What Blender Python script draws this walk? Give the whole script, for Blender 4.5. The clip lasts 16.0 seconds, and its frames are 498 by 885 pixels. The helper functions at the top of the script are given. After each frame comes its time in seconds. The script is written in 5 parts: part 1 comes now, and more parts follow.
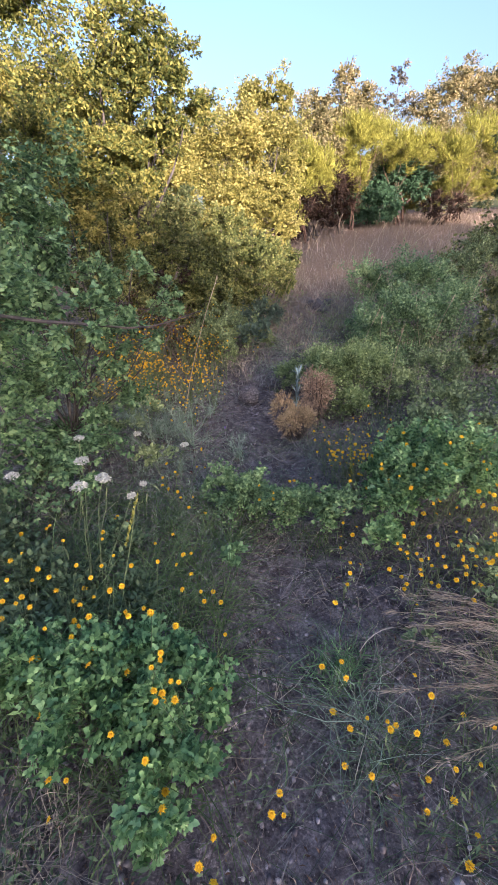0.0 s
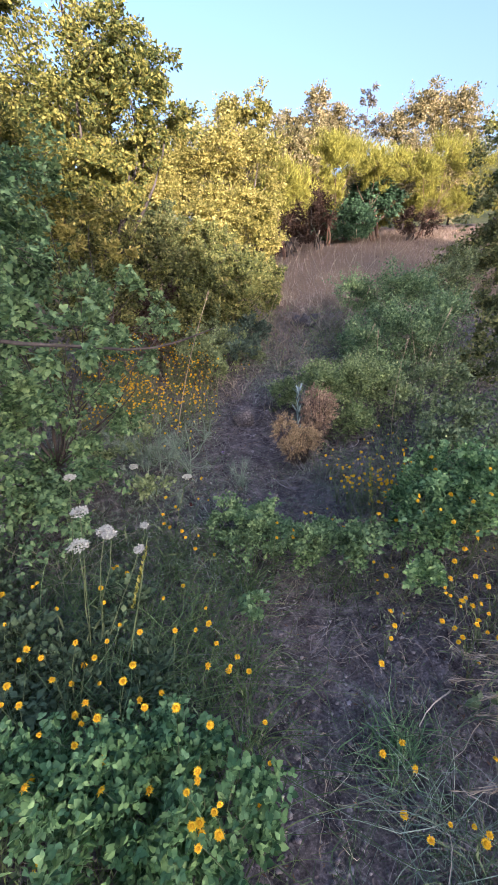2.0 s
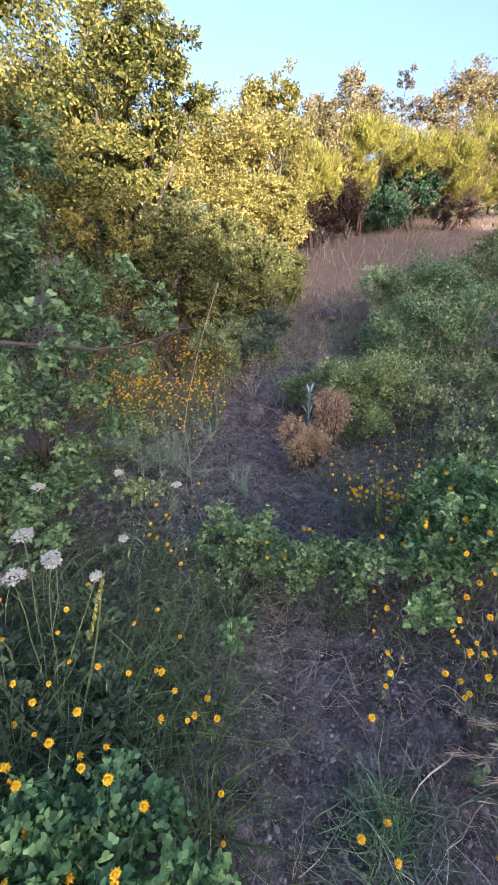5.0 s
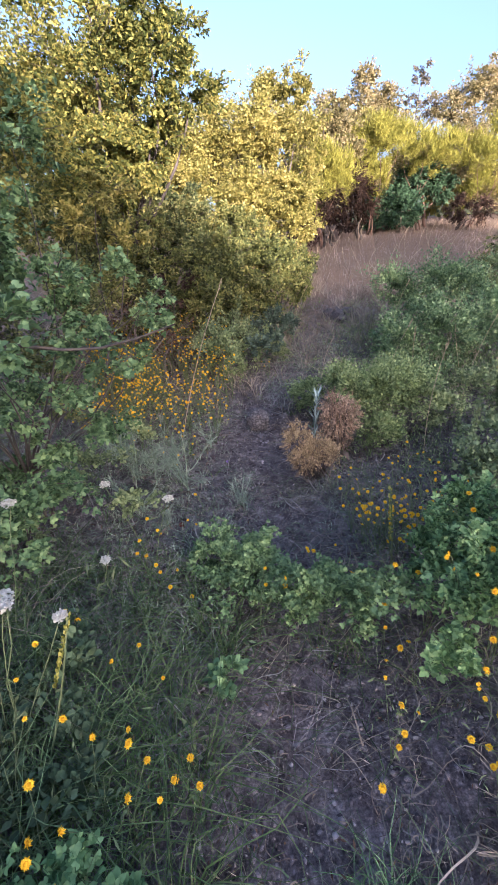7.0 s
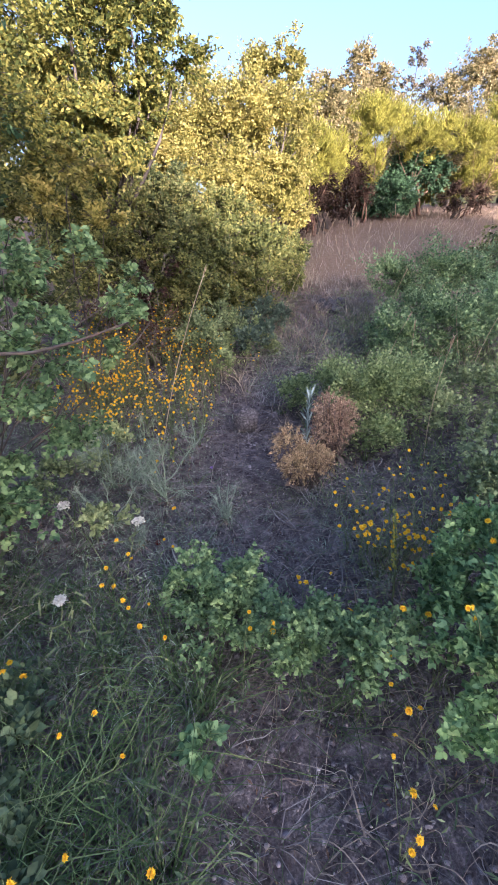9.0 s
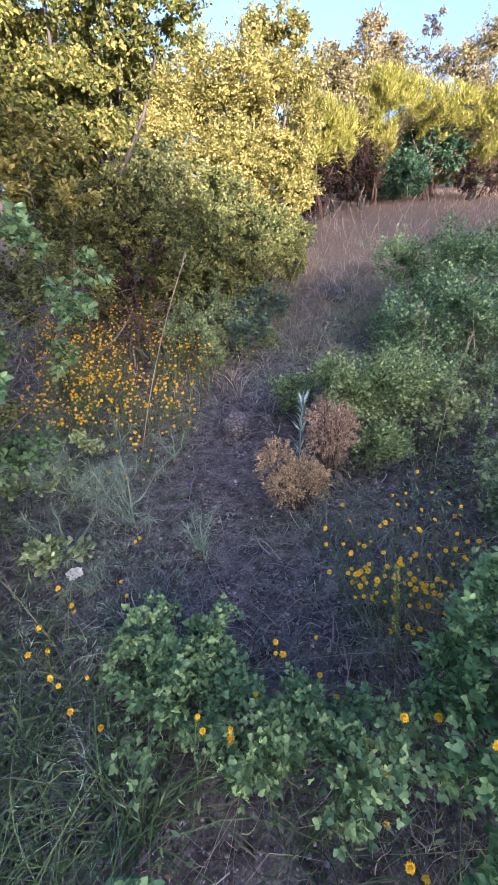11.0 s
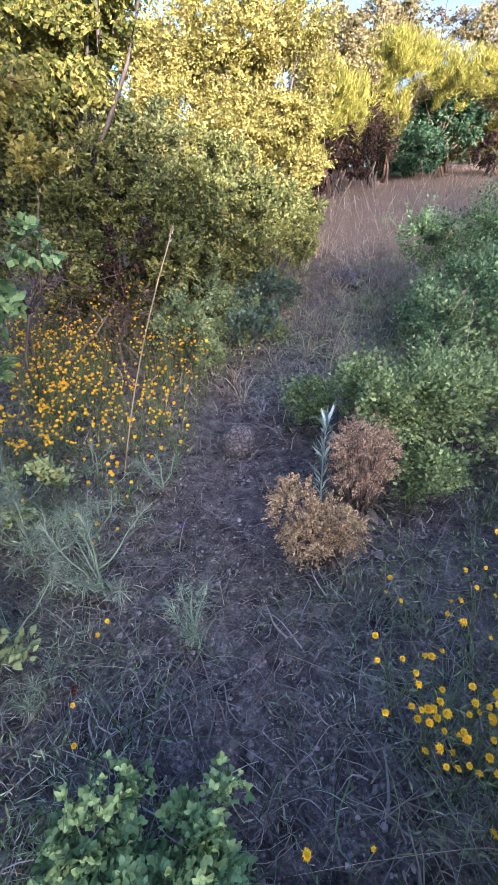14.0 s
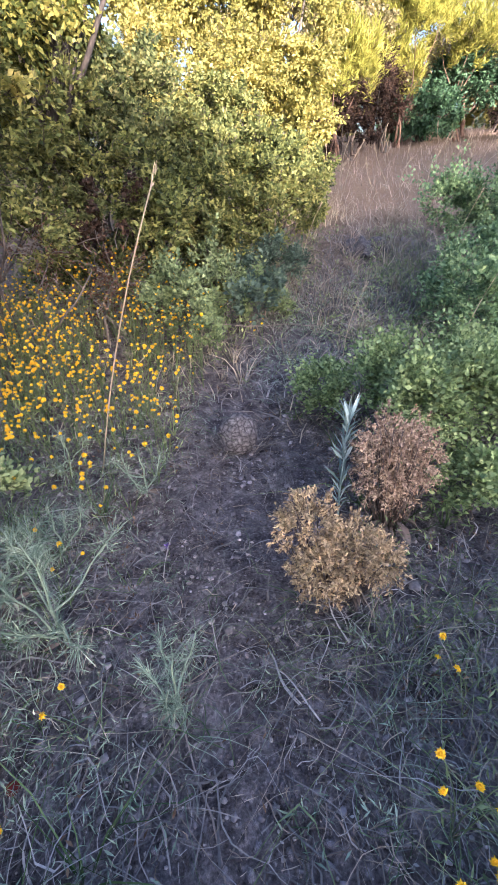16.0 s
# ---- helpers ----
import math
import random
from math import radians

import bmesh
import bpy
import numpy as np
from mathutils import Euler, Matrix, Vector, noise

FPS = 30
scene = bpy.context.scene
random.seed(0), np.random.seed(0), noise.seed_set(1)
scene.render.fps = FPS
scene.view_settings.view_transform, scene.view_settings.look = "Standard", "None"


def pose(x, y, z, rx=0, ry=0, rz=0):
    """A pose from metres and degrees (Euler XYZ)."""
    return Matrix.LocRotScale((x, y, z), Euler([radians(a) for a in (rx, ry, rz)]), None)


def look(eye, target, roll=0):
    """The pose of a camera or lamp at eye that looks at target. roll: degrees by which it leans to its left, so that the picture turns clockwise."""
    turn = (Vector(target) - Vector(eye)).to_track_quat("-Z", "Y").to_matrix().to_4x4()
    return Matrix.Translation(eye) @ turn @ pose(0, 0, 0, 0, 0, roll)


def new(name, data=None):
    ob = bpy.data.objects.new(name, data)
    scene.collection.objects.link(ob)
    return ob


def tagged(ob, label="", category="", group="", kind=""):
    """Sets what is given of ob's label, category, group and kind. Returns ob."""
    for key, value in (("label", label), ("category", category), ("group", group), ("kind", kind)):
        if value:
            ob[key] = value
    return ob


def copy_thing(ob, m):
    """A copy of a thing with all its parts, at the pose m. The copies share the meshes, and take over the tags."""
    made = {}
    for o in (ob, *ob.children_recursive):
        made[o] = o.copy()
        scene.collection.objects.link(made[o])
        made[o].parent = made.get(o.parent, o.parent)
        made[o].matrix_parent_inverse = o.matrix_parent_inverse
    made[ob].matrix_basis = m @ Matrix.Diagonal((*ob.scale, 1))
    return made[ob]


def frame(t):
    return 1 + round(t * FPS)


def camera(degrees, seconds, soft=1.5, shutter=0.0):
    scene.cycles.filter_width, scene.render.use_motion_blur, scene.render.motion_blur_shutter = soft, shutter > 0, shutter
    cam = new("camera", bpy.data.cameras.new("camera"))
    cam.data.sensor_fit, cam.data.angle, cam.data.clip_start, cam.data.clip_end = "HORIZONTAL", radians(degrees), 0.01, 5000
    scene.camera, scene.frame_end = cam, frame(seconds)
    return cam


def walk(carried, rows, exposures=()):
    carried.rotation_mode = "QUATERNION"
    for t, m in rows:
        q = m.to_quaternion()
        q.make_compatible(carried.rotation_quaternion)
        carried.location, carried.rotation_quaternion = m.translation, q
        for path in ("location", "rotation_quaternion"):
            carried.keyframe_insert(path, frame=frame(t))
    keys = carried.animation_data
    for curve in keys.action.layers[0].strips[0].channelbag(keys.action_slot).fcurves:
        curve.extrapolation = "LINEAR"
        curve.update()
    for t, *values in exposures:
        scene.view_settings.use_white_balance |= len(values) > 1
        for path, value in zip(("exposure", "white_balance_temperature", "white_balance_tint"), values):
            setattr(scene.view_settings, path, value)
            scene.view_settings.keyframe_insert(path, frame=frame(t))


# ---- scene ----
cam = camera(60.7, 16.0, soft=1.0)
PATH = [
    (0, (0.07, 0.038, 1.497), (0.038, 1.852, 0.655), -1.8),
    (0.5, (0.057, 0.09, 1.48), (0.019, 1.925, 0.685), -2.5),
    (1, (0.004, 0.183, 1.473), (0.006, 2.018, 0.677), -3.4),
    (1.5, (-0.064, 0.276, 1.472), (-0.033, 2.114, 0.682), -3.0),
    (2, (-0.109, 0.322, 1.468), (-0.039, 2.162, 0.686), -2.3),
    (2.5, (-0.112, 0.328, 1.462), (-0.017, 2.165, 0.678), -1.8),
    (3, (-0.099, 0.355, 1.461), (-0.007, 2.191, 0.674), -1.5),
    (3.5, (-0.038, 0.418, 1.452), (0.026, 2.253, 0.659), -1.5),
    (4, (0.005, 0.471, 1.454), (0.015, 2.303, 0.653), -2.0),
    (4.5, (0.033, 0.5, 1.453), (0.004, 2.33, 0.647), -2.4),
    (5, (0.066, 0.54, 1.451), (0.011, 2.368, 0.643), -2.3),
    (5.2, (0.078, 0.576, 1.444), (0.007, 2.402, 0.631), -2.6),
    (7.3, (0.112, 0.759, 1.413), (0.021, 2.587, 0.605), -1.9),
    (7.5, (0.133, 0.761, 1.412), (0.036, 2.584, 0.596), -2.3),
    (8, (0.148, 0.806, 1.421), (0.076, 2.624, 0.592), -2.4),
    (8.5, (0.12, 0.937, 1.391), (0.062, 2.749, 0.545), -1.9),
    (9, (0.119, 1.054, 1.393), (0.073, 2.862, 0.54), -1.1),
    (9.5, (0.108, 1.105, 1.4), (0.065, 2.912, 0.544), -0.6),
    (9.7, (0.119, 1.109, 1.405), (0.091, 2.915, 0.547), -0.2),
    (11.8, (0.31, 1.674, 1.337), (0.161, 3.446, 0.421), -2.3),
    (12, (0.298, 1.694, 1.335), (0.138, 3.465, 0.42), -2.2),
    (12.5, (0.269, 1.77, 1.333), (0.105, 3.54, 0.416), -2.3),
    (13, (0.221, 1.804, 1.34), (0.11, 3.577, 0.42), -2.1),
    (13.5, (0.206, 1.903, 1.31), (0.103, 3.673, 0.385), -2.5),
    (14, (0.223, 2.089, 1.276), (0.116, 3.846, 0.326), -2.4),
    (14.5, (0.227, 2.259, 1.242), (0.113, 4.0, 0.265), -2.1),
    (15, (0.187, 2.372, 1.205), (0.043, 4.103, 0.214), -2.6),
    (15.5, (0.186, 2.448, 1.162), (0.018, 4.175, 0.168), -3.2),
    (16, (0.197, 2.483, 1.145), (0.086, 4.191, 0.112), -2.2),
]
EXPOSURES = [(0, 2.06, 5450, 30), (9.5, 2.24, 5300, 32.5), (12.5, 2.32, 5050, 31), (14.5, 2.48, 5220, 29), (15.5, 2.42, 5320, 28), (16, 2.72, 5350, 28)]
walk(cam, [(t, look(eye, target, roll)) for t, eye, target, roll in PATH], EXPOSURES)

# ---- world, sun ----
SUN_AZ, SUN_EL = radians(153), radians(9.5)      # compass bearing of the sun, clockwise from +y
to_sun = Vector((math.sin(SUN_AZ) * math.cos(SUN_EL), math.cos(SUN_AZ) * math.cos(SUN_EL), math.sin(SUN_EL)))
world = bpy.data.worlds.new("world")
scene.world = world
world.use_nodes = True
wn = world.node_tree.nodes
sky = wn.new("ShaderNodeTexSky")
sky.sky_type, sky.sun_disc = "NISHITA", False
sky.sun_elevation, sky.sun_rotation = SUN_EL, SUN_AZ
sky.air_density, sky.dust_density, sky.ozone_density = 1.0, 6.0, 1.7
world.node_tree.links.new(sky.outputs[0], wn["Background"].inputs[0])
wn["Background"].inputs[1].default_value = 0.15
sun_data = bpy.data.lights.new("sun", "SUN")
sun_data.energy, sun_data.angle, sun_data.color = 3.8, radians(0.5), (1.0, 0.84, 0.60)
sun = new("sun", sun_data)
sun.matrix_world = Matrix.Translation((8, -16, 12)) @ to_sun.to_track_quat("Z", "Y").to_matrix().to_4x4()

# ---- materials ----


def nodes_of(name):
    m = bpy.data.materials.new(name)
    m.use_nodes = True
    return m, m.node_tree.nodes, m.node_tree.links, m.node_tree.nodes["Principled BSDF"]


def ramp(nodes, stops):
    r = nodes.new("ShaderNodeValToRGB")
    while len(r.color_ramp.elements) < len(stops):
        r.color_ramp.elements.new(0.5)
    for e, (at, col) in zip(r.color_ramp.elements, stops):
        e.position, e.color = at, (*col, 1)
    return r


def foliage(name, colours, rough=0.55, thin=0.3, scale=1.3):
    """Leaf paint: each leaf takes its own tint, larger patches drift, light passes through."""
    m, n, l, b = nodes_of(name)
    geo, tex, noi = n.new("ShaderNodeNewGeometry"), n.new("ShaderNodeTexCoord"), n.new("ShaderNodeTexNoise")
    noi.inputs["Scale"].default_value, noi.inputs["Detail"].default_value = scale, 3
    l.new(tex.outputs["Object"], noi.inputs["Vector"])
    mix = n.new("ShaderNodeMath")
    mix.operation = "MULTIPLY_ADD"
    mix.inputs[1].default_value = 0.66
    l.new(geo.outputs["Random Per Island"], mix.inputs[0])
    sub = n.new("ShaderNodeMath")
    sub.operation = "MULTIPLY_ADD"
    sub.inputs[1].default_value, sub.inputs[2].default_value = 1.0, -0.32
    l.new(noi.outputs["Fac"], sub.inputs[0])
    l.new(sub.outputs[0], mix.inputs[2])
    k = len(colours)
    spread = (0.55, 1.2) if colours[0][0] < 0.5 else (1, 1)
    tone = [spread[0] + (spread[1] - spread[0]) * i / (k - 1) for i in range(k)]
    r = ramp(n, [(i / (k - 1), tuple(min(v * g, 0.92) for v in c)) for i, (c, g) in enumerate(zip(colours, tone))])
    l.new(mix.outputs[0], r.inputs[0])
    grain = n.new("ShaderNodeTexNoise")
    grain.inputs["Scale"].default_value, grain.inputs["Detail"].default_value = 90, 2
    l.new(tex.outputs["Object"], grain.inputs["Vector"])
    hsv = n.new("ShaderNodeHueSaturation")
    val = n.new("ShaderNodeMapRange")
    val.inputs[3].default_value, val.inputs[4].default_value = 0.68, 1.32
    l.new(grain.outputs["Fac"], val.inputs[0])
    l.new(val.outputs[0], hsv.inputs["Value"])
    l.new(r.outputs[0], hsv.inputs["Color"])
    l.new(hsv.outputs[0], b.inputs["Base Color"])
    b.inputs["Roughness"].default_value = rough
    b.inputs["Specular IOR Level"].default_value = 0.14
    tr, ms = n.new("ShaderNodeBsdfTranslucent"), n.new("ShaderNodeMixShader")
    ms.inputs[0].default_value = thin
    l.new(hsv.outputs[0], tr.inputs["Color"])
    l.new(b.outputs[0], ms.inputs[1])
    l.new(tr.outputs[0], ms.inputs[2])
    l.new(ms.outputs[0], n["Material Output"].inputs["Surface"])
    return m


def grainy(name, colours, rough=0.85, scale=8.0, fine=60.0, bump=0.4, stretch=(1, 1, 1), depth=0.01):
    """Bark, stone and soil: two scales of noise in colour and relief."""
    m, n, l, b = nodes_of(name)
    tex, mp = n.new("ShaderNodeTexCoord"), n.new("ShaderNodeMapping")
    mp.inputs["Scale"].default_value = stretch
    l.new(tex.outputs["Object"], mp.inputs["Vector"])
    a, c = n.new("ShaderNodeTexNoise"), n.new("ShaderNodeTexNoise")
    a.inputs["Scale"].default_value, a.inputs["Detail"].default_value = scale, 5
    c.inputs["Scale"].default_value, c.inputs["Detail"].default_value = fine, 6
    for t in (a, c):
        l.new(mp.outputs[0], t.inputs["Vector"])
    ob = n.new("ShaderNodeObjectInfo")
    add = n.new("ShaderNodeMath")
    add.operation = "MULTIPLY_ADD"
    add.inputs[1].default_value = 0.6
    l.new(a.outputs["Fac"], add.inputs[0])
    half = n.new("ShaderNodeMath")
    half.operation = "MULTIPLY"
    half.inputs[1].default_value = 0.4
    l.new(c.outputs["Fac"], half.inputs[0])
    l.new(half.outputs[0], add.inputs[2])
    k = len(colours)
    r = ramp(n, [(0.28 + 0.44 * i / (k - 1), col) for i, col in enumerate(colours)])
    l.new(add.outputs[0], r.inputs[0])
    hsv, val = n.new("ShaderNodeHueSaturation"), n.new("ShaderNodeMapRange")
    val.inputs[3].default_value, val.inputs[4].default_value = 0.8, 1.2
    l.new(ob.outputs["Random"], val.inputs[0])
    l.new(val.outputs[0], hsv.inputs["Value"])
    l.new(r.outputs[0], hsv.inputs["Color"])
    l.new(hsv.outputs[0], b.inputs["Base Color"])
    b.inputs["Roughness"].default_value = rough
    bp = n.new("ShaderNodeBump")
    bp.inputs["Strength"].default_value, bp.inputs["Distance"].default_value = bump, depth
    l.new(add.outputs[0], bp.inputs["Height"])
    l.new(bp.outputs[0], b.inputs["Normal"])
    return m


def soil_material():
    m, n, l, b = nodes_of("soil")
    geo = n.new("ShaderNodeNewGeometry")

    def noi(scale, detail=5, rough=0.6):
        t = n.new("ShaderNodeTexNoise")
        t.inputs["Scale"].default_value, t.inputs["Detail"].default_value, t.inputs["Roughness"].default_value = scale, detail, rough
        l.new(geo.outputs["Position"], t.inputs["Vector"])
        return t

    big, mid, fine = noi(0.9, 4), noi(13, 6), noi(95, 5, 0.75)
    dirt = ramp(n, [(0.36, (0.036, 0.031, 0.031)), (0.47, (0.118, 0.103, 0.102)), (0.55, (0.20, 0.176, 0.174)), (0.66, (0.42, 0.375, 0.36))])
    mixv = n.new("ShaderNodeMath")
    mixv.operation = "MULTIPLY_ADD"
    mixv.inputs[1].default_value = 0.5
    l.new(mid.outputs["Fac"], mixv.inputs[0])
    hf = n.new("ShaderNodeMath")
    hf.operation = "MULTIPLY"
    hf.inputs[1].default_value = 0.5
    l.new(fine.outputs["Fac"], hf.inputs[0])
    l.new(hf.outputs[0], mixv.inputs[2])
    l.new(mixv.outputs[0], dirt.inputs[0])
    # grit: small pale crumbs
    vor = n.new("ShaderNodeTexVoronoi")
    vor.inputs["Scale"].default_value = 75
    l.new(geo.outputs["Position"], vor.inputs["Vector"])
    crumb = ramp(n, [(0.0, (1, 1, 1)), (0.16, (1, 1, 1)), (0.24, (0, 0, 0))])
    l.new(vor.outputs["Distance"], crumb.inputs[0])
    sep = n.new("ShaderNodeSeparateColor")
    l.new(vor.outputs["Color"], sep.inputs[0])
    few = n.new("ShaderNodeMath")
    few.operation = "GREATER_THAN"
    few.inputs[1].default_value = 0.8
    l.new(sep.outputs[0], few.inputs[0])
    both = n.new("ShaderNodeMath")
    both.operation = "MULTIPLY"
    l.new(crumb.outputs[0], both.inputs[0])
    l.new(few.outputs[0], both.inputs[1])
    m1 = n.new("ShaderNodeMix")
    m1.data_type = "RGBA"
    m1.inputs[7].default_value = (0.34, 0.29, 0.25, 1)
    l.new(both.outputs[0], m1.inputs[0])
    l.new(dirt.outputs[0], m1.inputs[6])
    # dry straw litter over the meadow, past the bare path
    straw = ramp(n, [(0.3, (0.16, 0.115, 0.075)), (0.55, (0.29, 0.215, 0.145)), (0.8, (0.40, 0.30, 0.20))])
    l.new(mixv.outputs[0], straw.inputs[0])
    xyz = n.new("ShaderNodeSeparateXYZ")
    l.new(geo.outputs["Position"], xyz.inputs[0])
    far = n.new("ShaderNodeMapRange")
    far.inputs[1].default_value, far.inputs[2].default_value = 7.0, 10.5
    l.new(xyz.outputs[1], far.inputs[0])
    patch = n.new("ShaderNodeMath")
    patch.operation = "MULTIPLY_ADD"
    patch.inputs[1].default_value = 0.8
    patch.inputs[2].default_value = -0.4
    l.new(big.outputs["Fac"], patch.inputs[0])
    addf = n.new("ShaderNodeMath")
    addf.use_clamp = True
    l.new(far.outputs[0], addf.inputs[0])
    l.new(patch.outputs[0], addf.inputs[1])
    m2 = n.new("ShaderNodeMix")
    m2.data_type = "RGBA"
    l.new(addf.outputs[0], m2.inputs[0])
    l.new(m1.outputs[2], m2.inputs[6])
    l.new(straw.outputs[0], m2.inputs[7])
    # distant scrub-covered slopes
    scrub = ramp(n, [(0.35, (0.05, 0.062, 0.022)), (0.55, (0.10, 0.105, 0.04)), (0.75, (0.22, 0.18, 0.09))])
    spots = noi(0.12, 8, 0.7)
    l.new(spots.outputs["Fac"], scrub.inputs[0])
    dist = n.new("ShaderNodeMapRange")
    dist.inputs[1].default_value, dist.inputs[2].default_value = 24, 45
    l.new(xyz.outputs[1], dist.inputs[0])
    m3 = n.new("ShaderNodeMix")
    m3.data_type = "RGBA"
    l.new(dist.outputs[0], m3.inputs[0])
    l.new(m2.outputs[2], m3.inputs[6])
    l.new(scrub.outputs[0], m3.inputs[7])
    l.new(m3.outputs[2], b.inputs["Base Color"])
    b.inputs["Roughness"].default_value = 0.95
    b.inputs["Specular IOR Level"].default_value = 0.15
    lumps = n.new("ShaderNodeTexVoronoi")
    lumps.inputs["Scale"].default_value = 38
    warp = n.new("ShaderNodeMix")
    warp.data_type = "VECTOR"
    warp.inputs[0].default_value = 0.035
    l.new(geo.outputs["Position"], warp.inputs[4])
    l.new(fine.outputs["Color"], warp.inputs[5])
    l.new(warp.outputs[1], lumps.inputs["Vector"])
    inv = n.new("ShaderNodeMath")
    inv.operation = "MULTIPLY_ADD"
    inv.inputs[1].default_value = -0.55
    l.new(lumps.outputs["Distance"], inv.inputs[0])
    l.new(mixv.outputs[0], inv.inputs[2])
    hsum = n.new("ShaderNodeMath")
    hsum.operation = "MULTIPLY_ADD"
    hsum.inputs[1].default_value = 0.6
    l.new(both.outputs[0], hsum.inputs[0])
    l.new(inv.outputs[0], hsum.inputs[2])
    bp = n.new("ShaderNodeBump")
    bp.inputs["Strength"].default_value, bp.inputs["Distance"].default_value = 1.0, 0.03
    l.new(hsum.outputs[0], bp.inputs["Height"])
    l.new(bp.outputs[0], b.inputs["Normal"])
    return m


def cracked_stone():
    """Grey-brown boulder: pale weathered plates parted by dark cracks."""
    m, n, l, b = nodes_of("boulder_stone")
    tex, warp, vor, fine = n.new("ShaderNodeTexCoord"), n.new("ShaderNodeTexNoise"), n.new("ShaderNodeTexVoronoi"), n.new("ShaderNodeTexNoise")
    warp.inputs["Scale"].default_value, fine.inputs["Scale"].default_value = 14, 90
    fine.inputs["Detail"].default_value = 6
    mixed = n.new("ShaderNodeMix")
    mixed.data_type = "VECTOR"
    mixed.inputs[0].default_value = 0.035
    l.new(tex.outputs["Object"], warp.inputs["Vector"])
    l.new(tex.outputs["Object"], fine.inputs["Vector"])
    l.new(tex.outputs["Object"], mixed.inputs[4])
    l.new(warp.outputs["Color"], mixed.inputs[5])
    vor.feature = "DISTANCE_TO_EDGE"
    vor.inputs["Scale"].default_value = 30
    l.new(mixed.outputs[1], vor.inputs["Vector"])
    plates = ramp(n, [(0.01, (0.06, 0.055, 0.054)), (0.07, (0.15, 0.138, 0.134)), (0.4, (0.25, 0.232, 0.224))])
    l.new(vor.outputs["Distance"], plates.inputs[0])
    stain = ramp(n, [(0.35, (0.45, 0.43, 0.42)), (0.65, (1, 1, 1))])
    l.new(fine.outputs["Fac"], stain.inputs[0])
    mul = n.new("ShaderNodeMix")
    mul.data_type, mul.blend_type = "RGBA", "MULTIPLY"
    mul.inputs[0].default_value = 1
    l.new(plates.outputs[0], mul.inputs[6])
    l.new(stain.outputs[0], mul.inputs[7])
    l.new(mul.outputs[2], b.inputs["Base Color"])
    b.inputs["Roughness"].default_value = 0.95
    bp = n.new("ShaderNodeBump")
    bp.inputs["Strength"].default_value, bp.inputs["Distance"].default_value = 0.7, 0.01
    l.new(vor.outputs["Distance"], bp.inputs["Height"])
    l.new(bp.outputs[0], b.inputs["Normal"])
    return m


SOIL = soil_material()
BARK = grainy("grey_bark", [(0.035, 0.03, 0.026), (0.085, 0.07, 0.058), (0.16, 0.135, 0.11)], 0.9, 6, 45, 0.8, (1, 1, 0.25))
TAN_BARK = grainy("tan_bark", [(0.07, 0.04, 0.028), (0.15, 0.09, 0.06), (0.24, 0.16, 0.11)], 0.9, 6, 45, 0.8, (1, 1, 0.25))
DEADWOOD = grainy("dead_wood", [(0.10, 0.085, 0.075), (0.20, 0.17, 0.15), (0.33, 0.29, 0.26)], 0.9, 9, 60, 0.6, (1, 1, 0.3))
STONE = grainy("weathered_stone", [(0.10, 0.088, 0.08), (0.19, 0.168, 0.155), (0.36, 0.32, 0.295)], 0.9, 7, 55, 0.9)
PEBBLE = grainy("pebble", [(0.14, 0.125, 0.115), (0.25, 0.225, 0.205), (0.42, 0.38, 0.35)], 0.9, 14, 90, 0.5)
OAK = foliage("oak_leaf", [(0.05, 0.08, 0.026), (0.13, 0.16, 0.042), (0.28, 0.27, 0.062), (0.45, 0.385, 0.10)], 0.55, 0.4)
# oak leaf darkened so its colour carries the deep shade in the scrub hollows
SHADE_OAK = foliage("shaded_oak_leaf", [(0.022, 0.034, 0.014), (0.045, 0.066, 0.026), (0.085, 0.11, 0.042), (0.14, 0.15, 0.06)], 0.5, 0.2)
SAPLING = foliage("sapling_leaf", [(0.05, 0.105, 0.045), (0.125, 0.225, 0.095), (0.215, 0.33, 0.14), (0.29, 0.40, 0.17)], 0.55, 0.25, 3)
# brown twigs taken near-black, so the colour carries shade between the stems
SHADETWIG = foliage("shaded_twig", [(0.022, 0.014, 0.01), (0.05, 0.032, 0.022), (0.10, 0.062, 0.042)], 0.85, 0.05)
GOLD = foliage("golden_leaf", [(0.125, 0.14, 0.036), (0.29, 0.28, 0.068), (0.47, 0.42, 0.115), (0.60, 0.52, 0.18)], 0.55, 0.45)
TAN = foliage("tan_leaf", [(0.15, 0.15, 0.06), (0.27, 0.245, 0.105), (0.40, 0.34, 0.165), (0.48, 0.40, 0.215)], 0.55, 0.42)
GREY = foliage("grey_leaf", [(0.09, 0.085, 0.065), (0.17, 0.155, 0.11), (0.26, 0.22, 0.14)])
BROOM = foliage("broom_twig", [(0.15, 0.165, 0.028), (0.28, 0.28, 0.045), (0.42, 0.385, 0.075)], 0.6, 0.25)
DARKLEAF = foliage("dark_leaf", [(0.034, 0.074, 0.038), (0.068, 0.135, 0.068), (0.115, 0.203, 0.095)], 0.5, 0.2)
SCRUB_LIGHT = foliage("light_scrub_leaf", [(0.055, 0.082, 0.03), (0.15, 0.182, 0.057), (0.28, 0.295, 0.09), (0.42, 0.385, 0.135)])
BOULDER = cracked_stone()
SCRUB = foliage("scrub_leaf", [(0.048, 0.07, 0.03), (0.12, 0.15, 0.056), (0.22, 0.24, 0.085), (0.33, 0.30, 0.12)])
BROWN = foliage("brown_leaf", [(0.07, 0.045, 0.03), (0.15, 0.095, 0.06), (0.25, 0.165, 0.10)], 0.8, 0.15)
